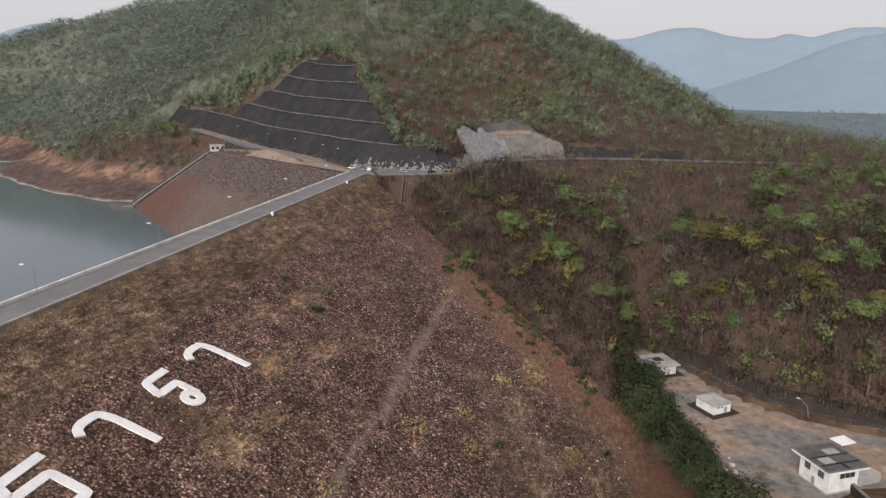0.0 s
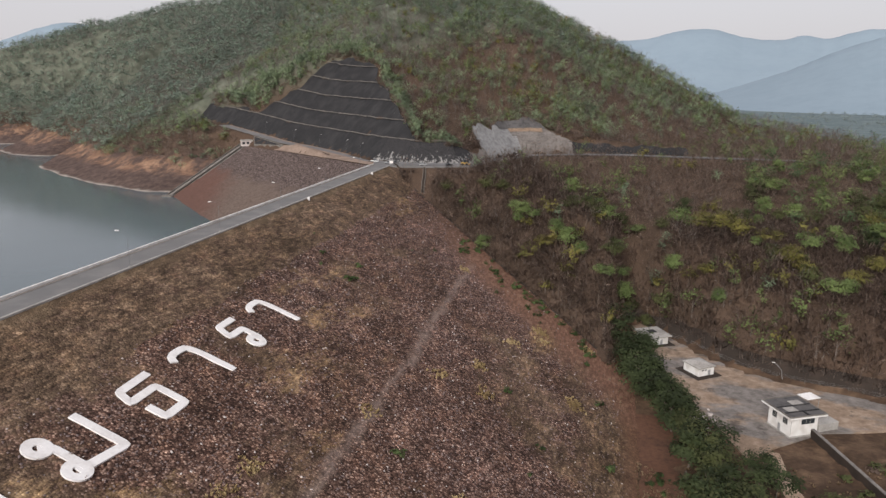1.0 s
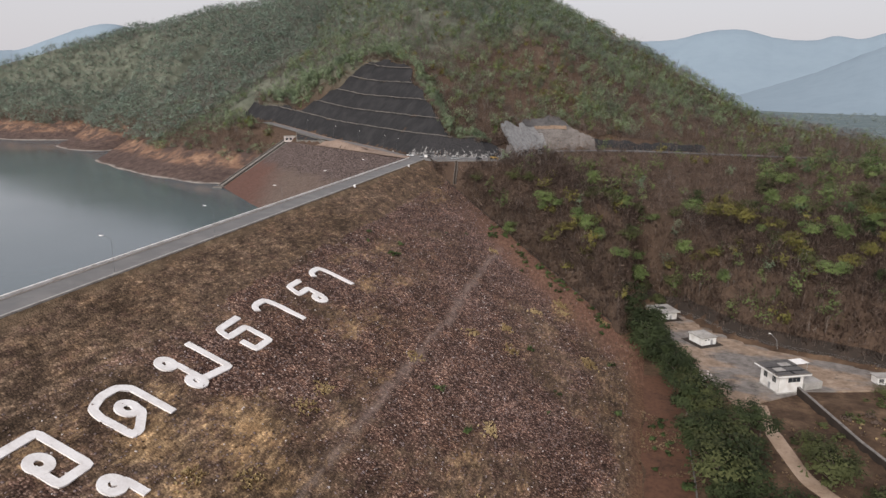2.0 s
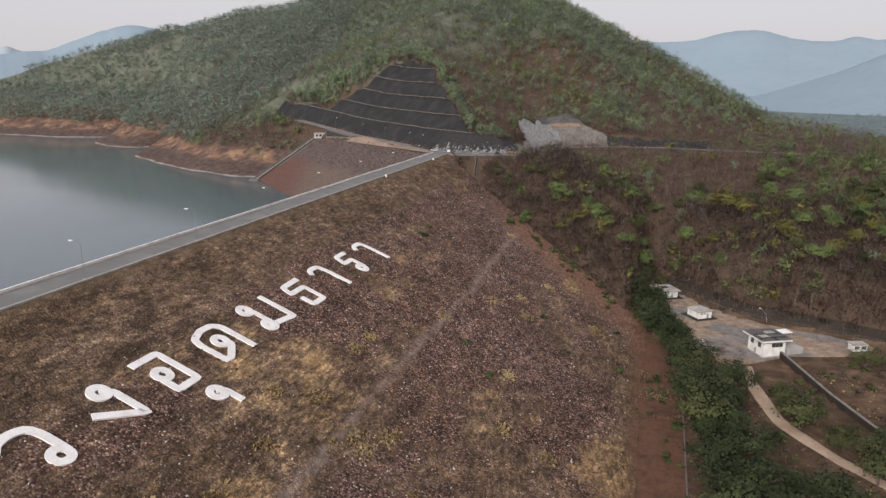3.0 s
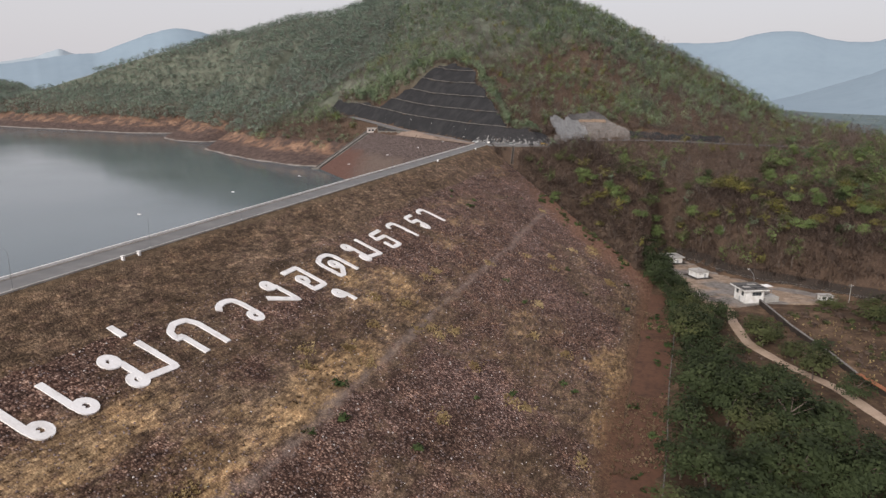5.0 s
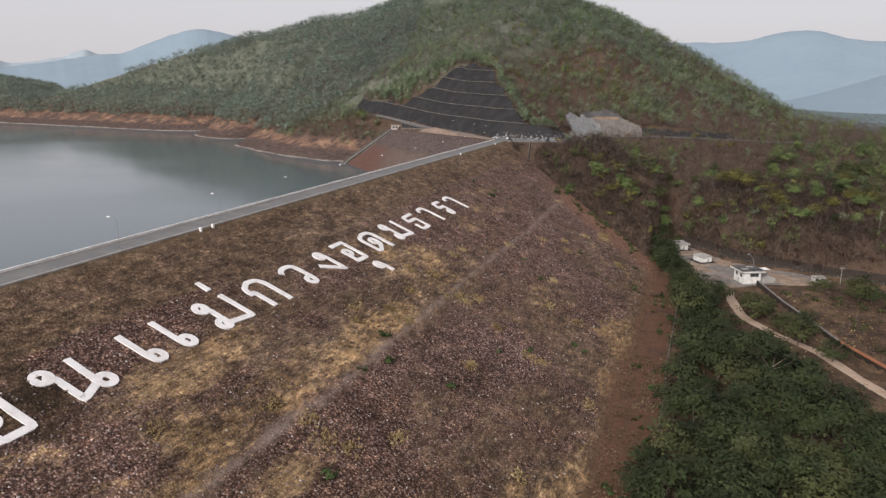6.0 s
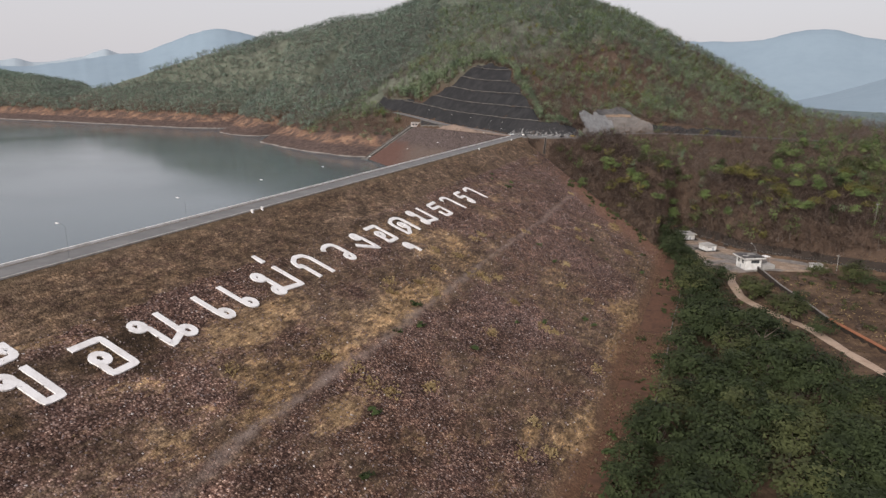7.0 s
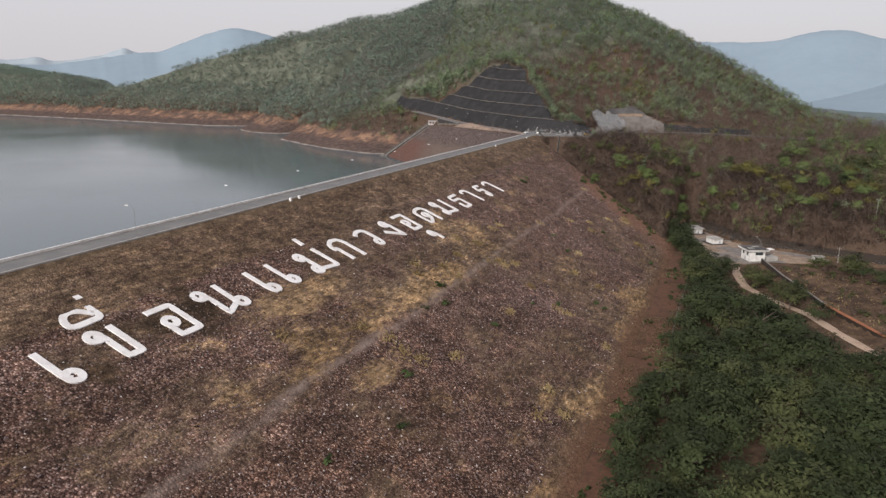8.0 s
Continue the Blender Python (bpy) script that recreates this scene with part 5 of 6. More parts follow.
control_house()
slab_house(pose(25.5, 230.5, YARD_Z, 0, 0, 27), 8.2, 9.0, 3.3, True, "white valve house with a hatch in its flat roof")
slab_house(pose(40.4, 204.4, YARD_Z, 0, 0, 35), 6.6, 7.4, 3.0, False, "white valve house with a low grey hipped roof")
shed = thing("annex_shed", pose(69.3, 172.0, YARD_Z, 0, 0, 30), "grey open annex with a white sheet roof", "shed")
part("wall", box(0, 7, 0, 9, 0.06, 2.5, 0.04), CONCRETE, shed)
part("tank", tube([(2.4, 5.2, 2.5), (2.4, 5.2, 3.3)], 1.7, 1.7, 14), ROOFING, shed, "dark water tank")
part("tank", tube([(5.2, 6.6, 2.5), (5.2, 6.6, 3.1)], 1.4, 1.4, 14), ROOFING, shed, "dark water tank")
part("roof", box(7.4, 12.4, 12.2, 16.4, 3.4, 3.6, 0.03), LIME, shed, "white sheet roof")
for x, y in ((7.7, 12.5), (12.1, 12.5), (7.7, 16.1), (12.1, 16.1)):
    part("post", tube([(x, y, 0), (x, y, 3.4)], 0.07, 0.07, 6), STEEL, shed)
hut = thing("guard_hut", pose(94, 183.5, YARD_Z, 0, 0, 18), "small white hut with dark openings beside the trees", "hut")
part("wall", box(0, 5.2, 0, 3.6, -0.6, 2.5, 0.04), WHITE, hut)
part("roof", box(-0.4, 5.6, -0.4, 4.0, 2.51, 2.75, 0.04), CONCRETE, hut)
for x in (1.2, 3.9):
    wall_window(hut, x, 0, 1.5, 1.1, 1.5, 0)
pole = thing("yard_lamp", pose(67.5, 207.5, YARD_Z), "thin leaning yard lamp at the fence", "lamp")
part("pole", tube([(0, 0, 0), (-0.6, 0.4, 4), (-2.8, 1.0, 6.2)], 0.09, 0.05, 6), STEEL, pole)
part("lamp_head", box(-3.6, -2.7, 0.85, 1.2, 6.1, 6.3, 0.05), LIME, pole)
for x, y, h in ((106, 187, 9), (128, 228, 13), (-186.4, 590.5, 16)):
    q = thing("utility_pole", pose(x, y, float(land(x, y))), "grey concrete utility pole with a crossarm", "pole", "utility poles")
    part("pole", tube([(0, 0, -1), (0, 0, h)], 0.16, 0.1, 8), CONCRETE, q)
    part("crossarm", box(-1.0, 1.0, -0.06, 0.06, h - 0.9, h - 0.75), STEEL, q)
    for k in (-0.9, 0, 0.9):
        part("insulator", tube([(k, 0, h - 0.75), (k, 0, h - 0.5)], 0.05, 0.04, 6), LIME, q)

# fence along the foot of the hill
fence = thing("fence", pose(0, 0, 0), "low wire fence on pale posts at the hill foot", "fence")
fx = np.arange(26, 150, 4.0)
fy = np.interp(fx, [p[0] for p in YARD_EDGE], [p[1] for p in YARD_EDGE]) + 1.2
fz = land(fx, fy)
for x, y, z in zip(fx, fy, fz):
    part("post", tube([(x, y, z - 0.4), (x, y, z + 1.6)], 0.07, 0.06, 5), STAINED, fence)
for up in (0.6, 1.1, 1.6):
    part("wire", tube([(x, y, z + up) for x, y, z in zip(fx, fy, fz)], 0.02, 0.02, 3), STEEL, fence)
# the long channel wall, the dirt track and the toe lane
wall_line = [(66.5, 171, -52.2), (75.5, 136, -52.2), (84.5, 110, -52.2), (90.5, 90, -52.2), (105, 60, -52.2), (118, 36, -52.2)]
tagged(part("channel_wall", prism_along(wall_line, 0.7, 2.2, 1.5), BANK), "long dark stained concrete channel wall", "wall", kind="structure")
RUST = weathered("rusty_coping", (0.30, 0.12, 0.06), (0.18, 0.075, 0.045), 0.9, 0.3, 2.0)
tagged(part("wall_coping", prism_along([(90.8, 90, -49.99), (105.2, 60, -49.99), (118.2, 36, -49.99)], 1.9, 0.25, 0.0), RUST), "rust-coloured coping on the channel wall", "coping", kind="structure")
tagged(part("wall_coping", prism_along([(66.9, 170, -49.99), (75.9, 136, -49.99), (84.9, 110, -49.99), (90.6, 90.8, -49.99)], 0.9, 0.15, 0.0), ROOFING), "grey concrete coping on the channel wall", "coping", kind="structure")


def draped(name, pts, width, material, label, category, lift=0.14):
    fine = []
    for (x0, y0), (x1, y1) in zip(pts, pts[1:]):
        n = max(2, int(math.hypot(x1 - x0, y1 - y0) / 2.5))
        fine += [(x0 + (x1 - x0) * i / n, y0 + (y1 - y0) * i / n) for i in range(n)]
    fine = np.array(fine + [pts[-1]])
    for _ in range(4):
        fine[1:-1] = (fine[:-2] + 2 * fine[1:-1] + fine[2:]) / 4
    t = np.gradient(fine, axis=0)
    t /= np.linalg.norm(t, axis=1)[:, None]
    nrm = np.stack((t[:, 1], -t[:, 0]), -1)
    R = []
    for k in np.linspace(-0.5, 0.5, 6):
        q = fine + nrm * (k * width * (1 + 0.25 * noise2(fine[:, 0], fine[:, 1], 8, 2, 97)))[:, None]
        R.append(np.concatenate((q, (land(q[:, 0], q[:, 1]) + lift - 0.25 * (abs(k) > 0.4))[:, None]), 1))
    ob = raw_mesh(name, np.concatenate(R), grid_quads(6, len(fine)), [material], smooth=True)
    return tagged(ob, label, category, kind="structure")


draped("groin_drain", GROIN[1:6], 1.0, BANK, "dark stone-lined drain where the dam face meets the hillside", "drain", 1.75)
SAND = weathered("pale_sand", (0.42, 0.31, 0.235), (0.28, 0.19, 0.135), 0.95, 0.12, 1.2)
draped("track", [(54, 158), (54, 139), (58, 114), (69, 96), (83, 80), (93, 57), (104, 36), (116, 14)], 5.0, SAND, "pale dirt track below the dam", "track")
draped("toe_strip", [(24.0, 178), (24.2, 140), (24.4, 60), (24, 0), (24, -60), (24, -130)], 14.8, TOE_EARTH, "bare reddish earth strip along the dam toe", "earth")
kerb_pts = [(30.8, y) for y in range(146, -60, -6)]
tagged(part("toe_kerb", prism_along([(x + 0.25 * math.sin(y * 0.07), y, float(land(x, y))) for x, y in kerb_pts], 0.4, 0.4, 0.6), STAINED), "low grey concrete kerb along the toe strip", "kerb", kind="structure")
debris = [stone_shape() for _ in range(4)]
n = 60
dx, dy = rng.normal(36.5, 1.6, n), rng.normal(173, 5, n)
scatter("rubble", debris, [np.zeros(5, int)] * 4, np.stack((dx, dy, np.full(n, -51.8)), -1), rng.uniform(0.5, 1.7, n), [PALE_STONE], "pile of pale rubble beside the yard", "rubble", 0.3)


def ground_tufts(name, count, material, x_range, y_range, sizes, seed, level, label, shapes=None, category="grass"):
    x, y = rng.uniform(*x_range, count), rng.uniform(*y_range, count)
    wx_at = np.interp(y, [60, 90, 110, 136, 171], [105, 90.5, 84.5, 75.5, 66.5])
    yard = (y > 150) & (y < np.interp(x, [p[0] for p in YARD_EDGE], [p[1] for p in YARD_EDGE]))
    ok = (noise2(x, y, 22, 3, seed) > level) & (np.abs(x - wx_at) > 1.5) & ~yard & (along(x, y, [(54, 158, 0), (54, 139, 0), (58, 114, 0), (69, 96, 0), (83, 80, 0), (93, 57, 0), (104, 36, 0), (116, 14, 0)])[0] > 2.5)
    x, y = x[ok], y[ok]
    shapes = shapes or tufts
    return scatter(name, shapes, [np.zeros(len(s[1]), int) for s in shapes], np.stack((x, y, land(x, y) + (0.1 if x_range[1] < 32 else -0.05)), -1), rng.uniform(*sizes, len(x)), [material], label, category, 0.15)


ground_tufts("valley_grass", 2600, LEAF_WITHER, (31, 170), (20, 200), (0.4, 1.0), 101, -0.3, "brown withered grass over the valley floor")
ground_tufts("valley_straw", 1500, LEAF_STRAW, (60, 170), (40, 200), (0.35, 0.8), 103, 0.15, "straw-coloured grass on the valley floor")
ground_tufts("toe_weeds", 3000, LEAF_WITHER, (17, 31), (-120, 175), (0.35, 0.9), 105, -0.15, "dry weeds along the toe strip", small_tufts)
bank_x = [20, 33, 53, 68, 90, 106, 140]
draped("bank", [(x, float(np.interp(x, [p[0] for p in YARD_EDGE], [p[1] for p in YARD_EDGE])) + 4.6) for x in bank_x], 6.0, BANK, "dark damp earth bank behind the yard fence", "bank", 0.35)


# ---- trees ----
def leaf_cloud(count, radius, height, low, size, clumps=8, gap=0.24, slim=0.75):
    """Leaf quads gathered round the ends of unseen twigs, with gaps between."""
    c = rng.normal(0, 1, (clumps, 3))
    c = c / np.linalg.norm(c, axis=1)[:, None] * rng.uniform(0.5, 1.0, (clumps, 1)) * np.array([radius, radius, height / 2])
    c[:, 2] += low + height / 2
    own = rng.integers(0, clumps, count)
    p = c[own] + rng.normal(0, gap, (count, 3)) * np.array([radius, radius, height * 0.4])
    # leaves lie outwards and towards the sky
    out = (p - np.array([0, 0, low + height * 0.3])) / np.array([radius, radius, height * 0.6])
    face = out / (np.linalg.norm(out, axis=1)[:, None] + 1e-6) * 0.55 + np.array([0, 0, 0.8]) + rng.normal(0, 0.4, (count, 3))
    face /= np.linalg.norm(face, axis=1)[:, None]
    outward = out / (np.linalg.norm(out, axis=1)[:, None] + 1e-6)
    crown = outward * 0.6 + face * 0.5 + np.array([0, 0, 0.3])
    crown /= np.linalg.norm(crown, axis=1)[:, None]
    if slim < 0.4:
        # thin twigs that point up and outwards
        d = outward * 0.6 + np.array([0, 0, 0.7]) + rng.normal(0, 0.45, (count, 3))
        d /= np.linalg.norm(d, axis=1)[:, None]
        w = np.cross(d, rng.normal(0, 1, (count, 3)))
        w *= rng.uniform(0.05, 0.1, (count, 1)) / np.linalg.norm(w, axis=1)[:, None]
        v = np.stack((p - w, p + w, p + d * size * rng.uniform(1.8, 3.8, (count, 1))), 1).reshape(-1, 3)
        return v, np.arange(count * 3).reshape(-1, 3), np.repeat(crown, 3, 0)
    u = np.cross(face, rng.normal(0, 1, (count, 3)))
    u /= np.linalg.norm(u, axis=1)[:, None]
    w = np.cross(face, u)
    s = size * rng.uniform(0.6, 1.3, (count, 1))
    u, w = u * s, w * s * slim
    v = np.stack((p - u - 0.5 * w, p + u - 0.4 * w, p + 0.1 * u + w), 1).reshape(-1, 3)
    return v, np.arange(count * 3).reshape(-1, 3), np.repeat(crown, 3, 0)


def limb(a, b, r0, r1, sides=3):
    a, b = np.array(a, float), np.array(b, float)
    d = (b - a) / np.linalg.norm(b - a)
    u = np.cross(d, [0.3, 1, 0.2])
    u /= np.linalg.norm(u)
    w = np.cross(d, u)
    ang = np.arange(sides) * math.tau / sides
    ring = np.cos(ang)[:, None] * u + np.sin(ang)[:, None] * w
    v = np.concatenate((a + ring * r0, b + ring * r1))
    k = np.arange(sides)
    q = (k + 1) % sides
    return v, np.concatenate((np.stack((k, q, q + sides), -1), np.stack((k, q + sides, k + sides), -1)))


def joined(pieces):
    V, Q, base = [], [], 0
    for v, q in pieces:
        V.append(v)
        Q.append(q + base)
        base += len(v)
    return np.concatenate(V), np.concatenate(Q)


def skeleton_tree(height, spread, limbs, r):
    """A trunk that forks into bare limbs."""
    lean = rng.normal(0, 0.06, 2) * height
    top = np.array([lean[0], lean[1], height * 0.62])
    out = [limb((0, 0, -1), top, r, r * 0.5)]
    for _ in range(limbs):
        t = rng.uniform(0.35, 1.0)
        a = top * t
        ang = rng.uniform(0, math.tau)
        b = a + np.array([math.cos(ang) * spread, math.sin(ang) * spread, height * rng.uniform(0.25, 0.42)]) * rng.uniform(0.6, 1)
        out.append(limb(a, b, r * 0.45, r * 0.12))
    return joined(out)


def forest_tree(count, radius, height, low, size, clumps, slim):
    wood = skeleton_tree(low + height * 0.8, radius * 0.6, 2, 0.12)
    leaf = leaf_cloud(count, radius, height, low, size, clumps, 0.24 if slim > 0.4 else 0.4, slim)
    v, q = joined([wood, leaf[:2]])
    round_wood = wood[0] * np.array([1, 1, 0]) + np.array([0, 0, 0.05])
    round_wood /= np.linalg.norm(round_wood, axis=1)[:, None]
    return (v, q, np.concatenate((round_wood, leaf[2]))), np.concatenate((np.zeros(len(wood[1]), int), np.ones(len(leaf[1]), int)))


def summit_line(X):
    """The crest of the hills, as the camera sees it: what lies behind it is never in view."""
    return np.interp(X, [-1300, -1050, -970, -889, -716, -596, -390, -172, -103, -12, 56, 133, 230, 420], [960, 790, 800, 850, 925, 905, 885, 790, 768, 752, 730, 668, 645, 700])


def seen_by_camera(X, Y, Z):
    """False for places that a hill hides from three points on the camera path."""
    seen = np.zeros(X.shape, bool)
    for ex, ey in ((0, 0), (22, -130), (47, -245)):
        free = np.ones(X.shape, bool)
        for t in np.linspace(0.35, 0.985, 70):
            x, y = ex + (X - ex) * t, ey + (Y - ey) * t
            i, j = np.clip(np.searchsorted(gy, y), 0, len(gy) - 1), np.clip(np.searchsorted(gx, x), 0, len(gx) - 1)
            free &= GZ[i, j] < 46 + (Z + 14 - 46) * t + 3
        seen |= free
    return seen


def woods(name, x0, x1, y0, y1, spacing, accept, leaves, count, share, label, size=(0.75, 1.3), leaf=0.9, form=(2.6, 4.0, 5.0, 8.0, 0.6, 2.0), clumps=9, bark=None, slim=0.75, behind=False):
    """Trees over a stretch of land where accept(x, y, z) holds. form: crown radius, crown height and clear stem, from and to."""
    nx, ny = int((x1 - x0) / spacing), int((y1 - y0) / spacing)
    X, Y = np.meshgrid(x0 + spacing * np.arange(nx), y0 + spacing * np.arange(ny))
    X = (X + rng.uniform(-0.5, 0.5, X.shape) * spacing).ravel()
    Y = (Y + rng.uniform(-0.5, 0.5, Y.shape) * spacing).ravel()
    ok = (Y < summit_line(X) + 14) | behind
    X, Y = X[ok], Y[ok]
    Z = land(X, Y)
    ok = accept(X, Y, Z) & (rng.random(len(X)) < share(X, Y, Z)) & seen_by_camera(X, Y, Z)
    X, Y, Z = X[ok], Y[ok], Z[ok]
    made = [forest_tree(count, rng.uniform(*form[:2]), rng.uniform(*form[2:4]), rng.uniform(*form[4:]), leaf, clumps, slim) for _ in range(7)]
    return scatter(name, [m[0] for m in made], [m[1] for m in made], np.stack((X, Y, Z - 0.3), -1), rng.uniform(*size, len(X)), [bark or PALE_BARK, leaves], label, "woods", 0.04)


# cells of two metres that the rock cut and its foot cover
cut_cells = np.zeros((300, 150), bool)
for up in np.arange(-12, 62, 0.8):
    got = up < cut_depth(CS) + 1.0
    ix, iy = ((CXY[got, 0] + CN[got, 0] * up + 400) / 2).astype(int), ((CXY[got, 1] + CN[got, 1] * up - 300) / 2).astype(int)
    inside = (ix >= 1) & (ix < 299) & (iy >= 1) & (iy < 149)
    cut_cells[ix[inside], iy[inside]] = True


def clear_of_works(X, Y, Z):
    ok = Z > -52.4
    ok &= ~cut_cells[np.clip(((X + 400) / 2).astype(int), 0, 299), np.clip(((Y - 300) / 2).astype(int), 0, 149)]
    ok &= along(X, Y, LEFT_ROAD)[0] > 9
    ok &= along(X, Y, RIGHT_ROAD)[0] > 7
    ok &= ~((X > -125) & (X < 19) & (Y < np.interp(X, [p[0] for p in GROIN], [p[1] for p in GROIN]) - 2.5))
    shore_y = np.interp(X, [p[0] for p in SHORE], [p[1] for p in SHORE])
    ok &= ~((X < -118) & ((Z < -14 + 4 * noise2(X, Y, 30, 2, 41)) | (Y < shore_y + 15)))
    y_e = np.interp(X, [p[0] for p in YARD_EDGE], [p[1] for p in YARD_EDGE])
    ok &= ~((X > 19) & (Y < y_e + 3.5))
    ok &= ~((X > -135) & (X < -64) & (Y < 358) & (Y > 334))
    ok &= ~((X > -93) & (X < -82) & (Y > 306) & (Y < 345))
    ok &= ~((X < -115) & (X > -256) & (Y < 344 - (X + 118.6) * 0.77 + 8) & (Y < 460))
    return ok


def patch(X, Y, size, seed, low, high):
    return smooth(noise2(X, Y, size, 3, seed), low, high)


def greener(X, Y, Z):
    return 0.03 + 0.97 * smooth(Z, -4, 22)


def this_side(X, Y, Z):
    """The slopes on the dam's side of the middle spur."""
    return clear_of_works(X, Y, Z) & (X > np.interp(Y, [440, 560, 735, 873], [-420, -322, -348, -392]))


def far_side(X, Y, Z):
    return clear_of_works(X, Y, Z) & ~(X > np.interp(Y, [440, 560, 735, 873], [-420, -322, -348, -392]))


hill = (-480, 330, 200, 800)
woods("green_woods", *hill, 5.8, this_side, LEAF_GREEN, 140, lambda X, Y, Z: (0.28 + 0.5 * patch(X, Y, 80, 51, -0.15, 0.35)) * greener(X, Y, Z), "mixed green trees over the hillside", (0.85, 1.45), 0.44, (2.2, 3.4, 5.5, 9.0, 0.8, 2.6))
woods("fresh_woods", *hill, 7.0, this_side, LEAF_FRESH, 110, lambda X, Y, Z: (0.17 + 0.45 * patch(X, Y, 60, 52, 0.0, 0.4)) * (0.4 + 0.6 * greener(X, Y, Z)), "fresh light green trees scattered over the hillside", (0.85, 1.45), 0.44, (2.2, 3.4, 5.5, 9.0, 0.8, 2.6))
woods("dry_woods", *hill, 6.0, clear_of_works, LEAF_DRY, 52, lambda X, Y, Z: 0.04 + 0.38 * smooth(Z, -8, 25) + 0.2 * smooth(Z, 40, 90), "grey-brown half-bare trees over the hillside", (0.75, 1.3), 0.55, slim=0.35)
woods("olive_woods", *hill, 9.0, this_side, LEAF_OLIVE, 120, lambda X, Y, Z: 0.22 * patch(X, Y, 60, 53, 0.0, 0.5), "yellow-olive trees on the hillside", (0.85, 1.35), 0.58)
woods("bare_woods", *hill, 5.2, clear_of_works, LEAF_RUST, 52, lambda X, Y, Z: 0.66 - 0.3 * smooth(Z, -10, 35) - 0.2 * smooth(Z, 60, 110), "russet twiggy trees over the hillside", (0.7, 1.3), 0.5, bark=BARK, slim=0.3)
woods("scrub", -480, 330, 200, 600, 5.6, clear_of_works, LEAF_RUST, 26, lambda X, Y, Z: 0.85 - 0.7 * smooth(Z, -10, 30), "low russet scrub between the trees", (0.8, 1.6), 0.55, (1.8, 2.8, 1.4, 2.8, 0.1, 0.3), 6, BARK, slim=0.35)
woods("bank_woods", -470, -240, 400, 580, 5.6, lambda X, Y, Z: clear_of_works(X, Y, Z) & (Z < 24), LEAF_GREEN, 120, lambda X, Y, Z: 0.35 + 0.5 * patch(X, Y, 40, 59, -0.2, 0.3), "grey-green bushy trees above the reservoir bank", (0.6, 1.1), 0.44, (2.4, 3.6, 4.5, 7.0, 0.3, 1.0))
def lush(X, Y, Z):
    return clear_of_works(X, Y, Z) & (X * 0.5 + Y > 330) & (X > 84)


for leaves, words in ((LEAF_FRESH, "fresh green leafy trees on the flat beyond the spur"), (LEAF_LUSH, "deep green leafy trees on the flat beyond the spur")):
    woods("lush_woods", 84, 290, 280, 470, 10.5, lush, leaves, 300, lambda X, Y, Z: 0.18 + 0.5 * smooth(X, 100, 190), words, (0.8, 1.5), 0.42, (3.4, 4.8, 5.0, 7.5, 1.0, 2.5), 16)
# far_woods and ridge_woods take leaves whose colour already holds the haze
woods("far_woods", -1700, -300, 480, 1000, 6.6, far_side, LEAF_HAZED, 42, lambda X, Y, Z: 0.95 - 0.3 * patch(X, Y, 70, 56, 0.1, 0.4), "far wooded ridges above the reservoir", (1.0, 1.6), 0.76)
woods("far_dry_woods", -1300, -300, 470, 960, 9.0, far_side, LEAF_DRY, 46, lambda X, Y, Z: 0.8 + 0 * X, "far grey half-bare woods above the reservoir", (1.0, 1.5), 0.7, slim=0.35)
woods("ridge_woods", -480, 130, 640, 930, 6.4, lambda X, Y, Z: clear_of_works(X, Y, Z) & (Z > 60), LEAF_HAZED, 50, lambda X, Y, Z: 0.95 + 0 * X, "hazed green trees along the summit ridge", (0.85, 1.4), 0.6)


def beyond_groin(X, Y):
    return Y - np.interp(X, [p[0] for p in GROIN] + [60, 140], [p[1] for p in GROIN] + [205, 190])


woods("thicket", -112, 60, 200, 345, 2.3, lambda X, Y, Z: clear_of_works(X, Y, Z) & (beyond_groin(X, Y) < 16), LEAF_THICKET, 40, lambda X, Y, Z: 0.85 + 0 * X, "bare grey-brown thicket along the edge of the dam", (0.7, 1.2), 0.5, (1.4, 2.2, 3.0, 5.0, 0.2, 0.8), 7, BARK, slim=0.3)
woods("spur_thicket", -112, 140, 200, 420, 2.9, lambda X, Y, Z: clear_of_works(X, Y, Z) & ((beyond_groin(X, Y) > 14) | (X > 19)) & (beyond_groin(X, Y) < 120), LEAF_THICKET, 40, lambda X, Y, Z: 0.75 + 0 * X, "bare grey-brown thicket over the lower spur", (0.8, 1.4), 0.6, (1.6, 2.6, 3.0, 5.5, 0.2, 0.8), 7, BARK, slim=0.3)
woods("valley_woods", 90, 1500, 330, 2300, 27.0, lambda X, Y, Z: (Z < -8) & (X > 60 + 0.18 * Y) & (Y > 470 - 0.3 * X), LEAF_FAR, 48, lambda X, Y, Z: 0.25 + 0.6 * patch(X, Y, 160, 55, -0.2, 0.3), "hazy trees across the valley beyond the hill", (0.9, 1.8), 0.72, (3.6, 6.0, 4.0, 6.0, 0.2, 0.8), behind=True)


# green shrubs scattered on the dam face, thickest beside the groin
shrubs = [leaf_cloud(80, 0.9, 1.1, 0.1, 0.3, 7, 0.25) for _ in range(5)]
clump_field("green_shrub", 110, shrubs, LEAF_SHRUB, (0.7, 1.7), 48, "small green shrubs on the dam face", "shrubs", seed=83, level=0.1)
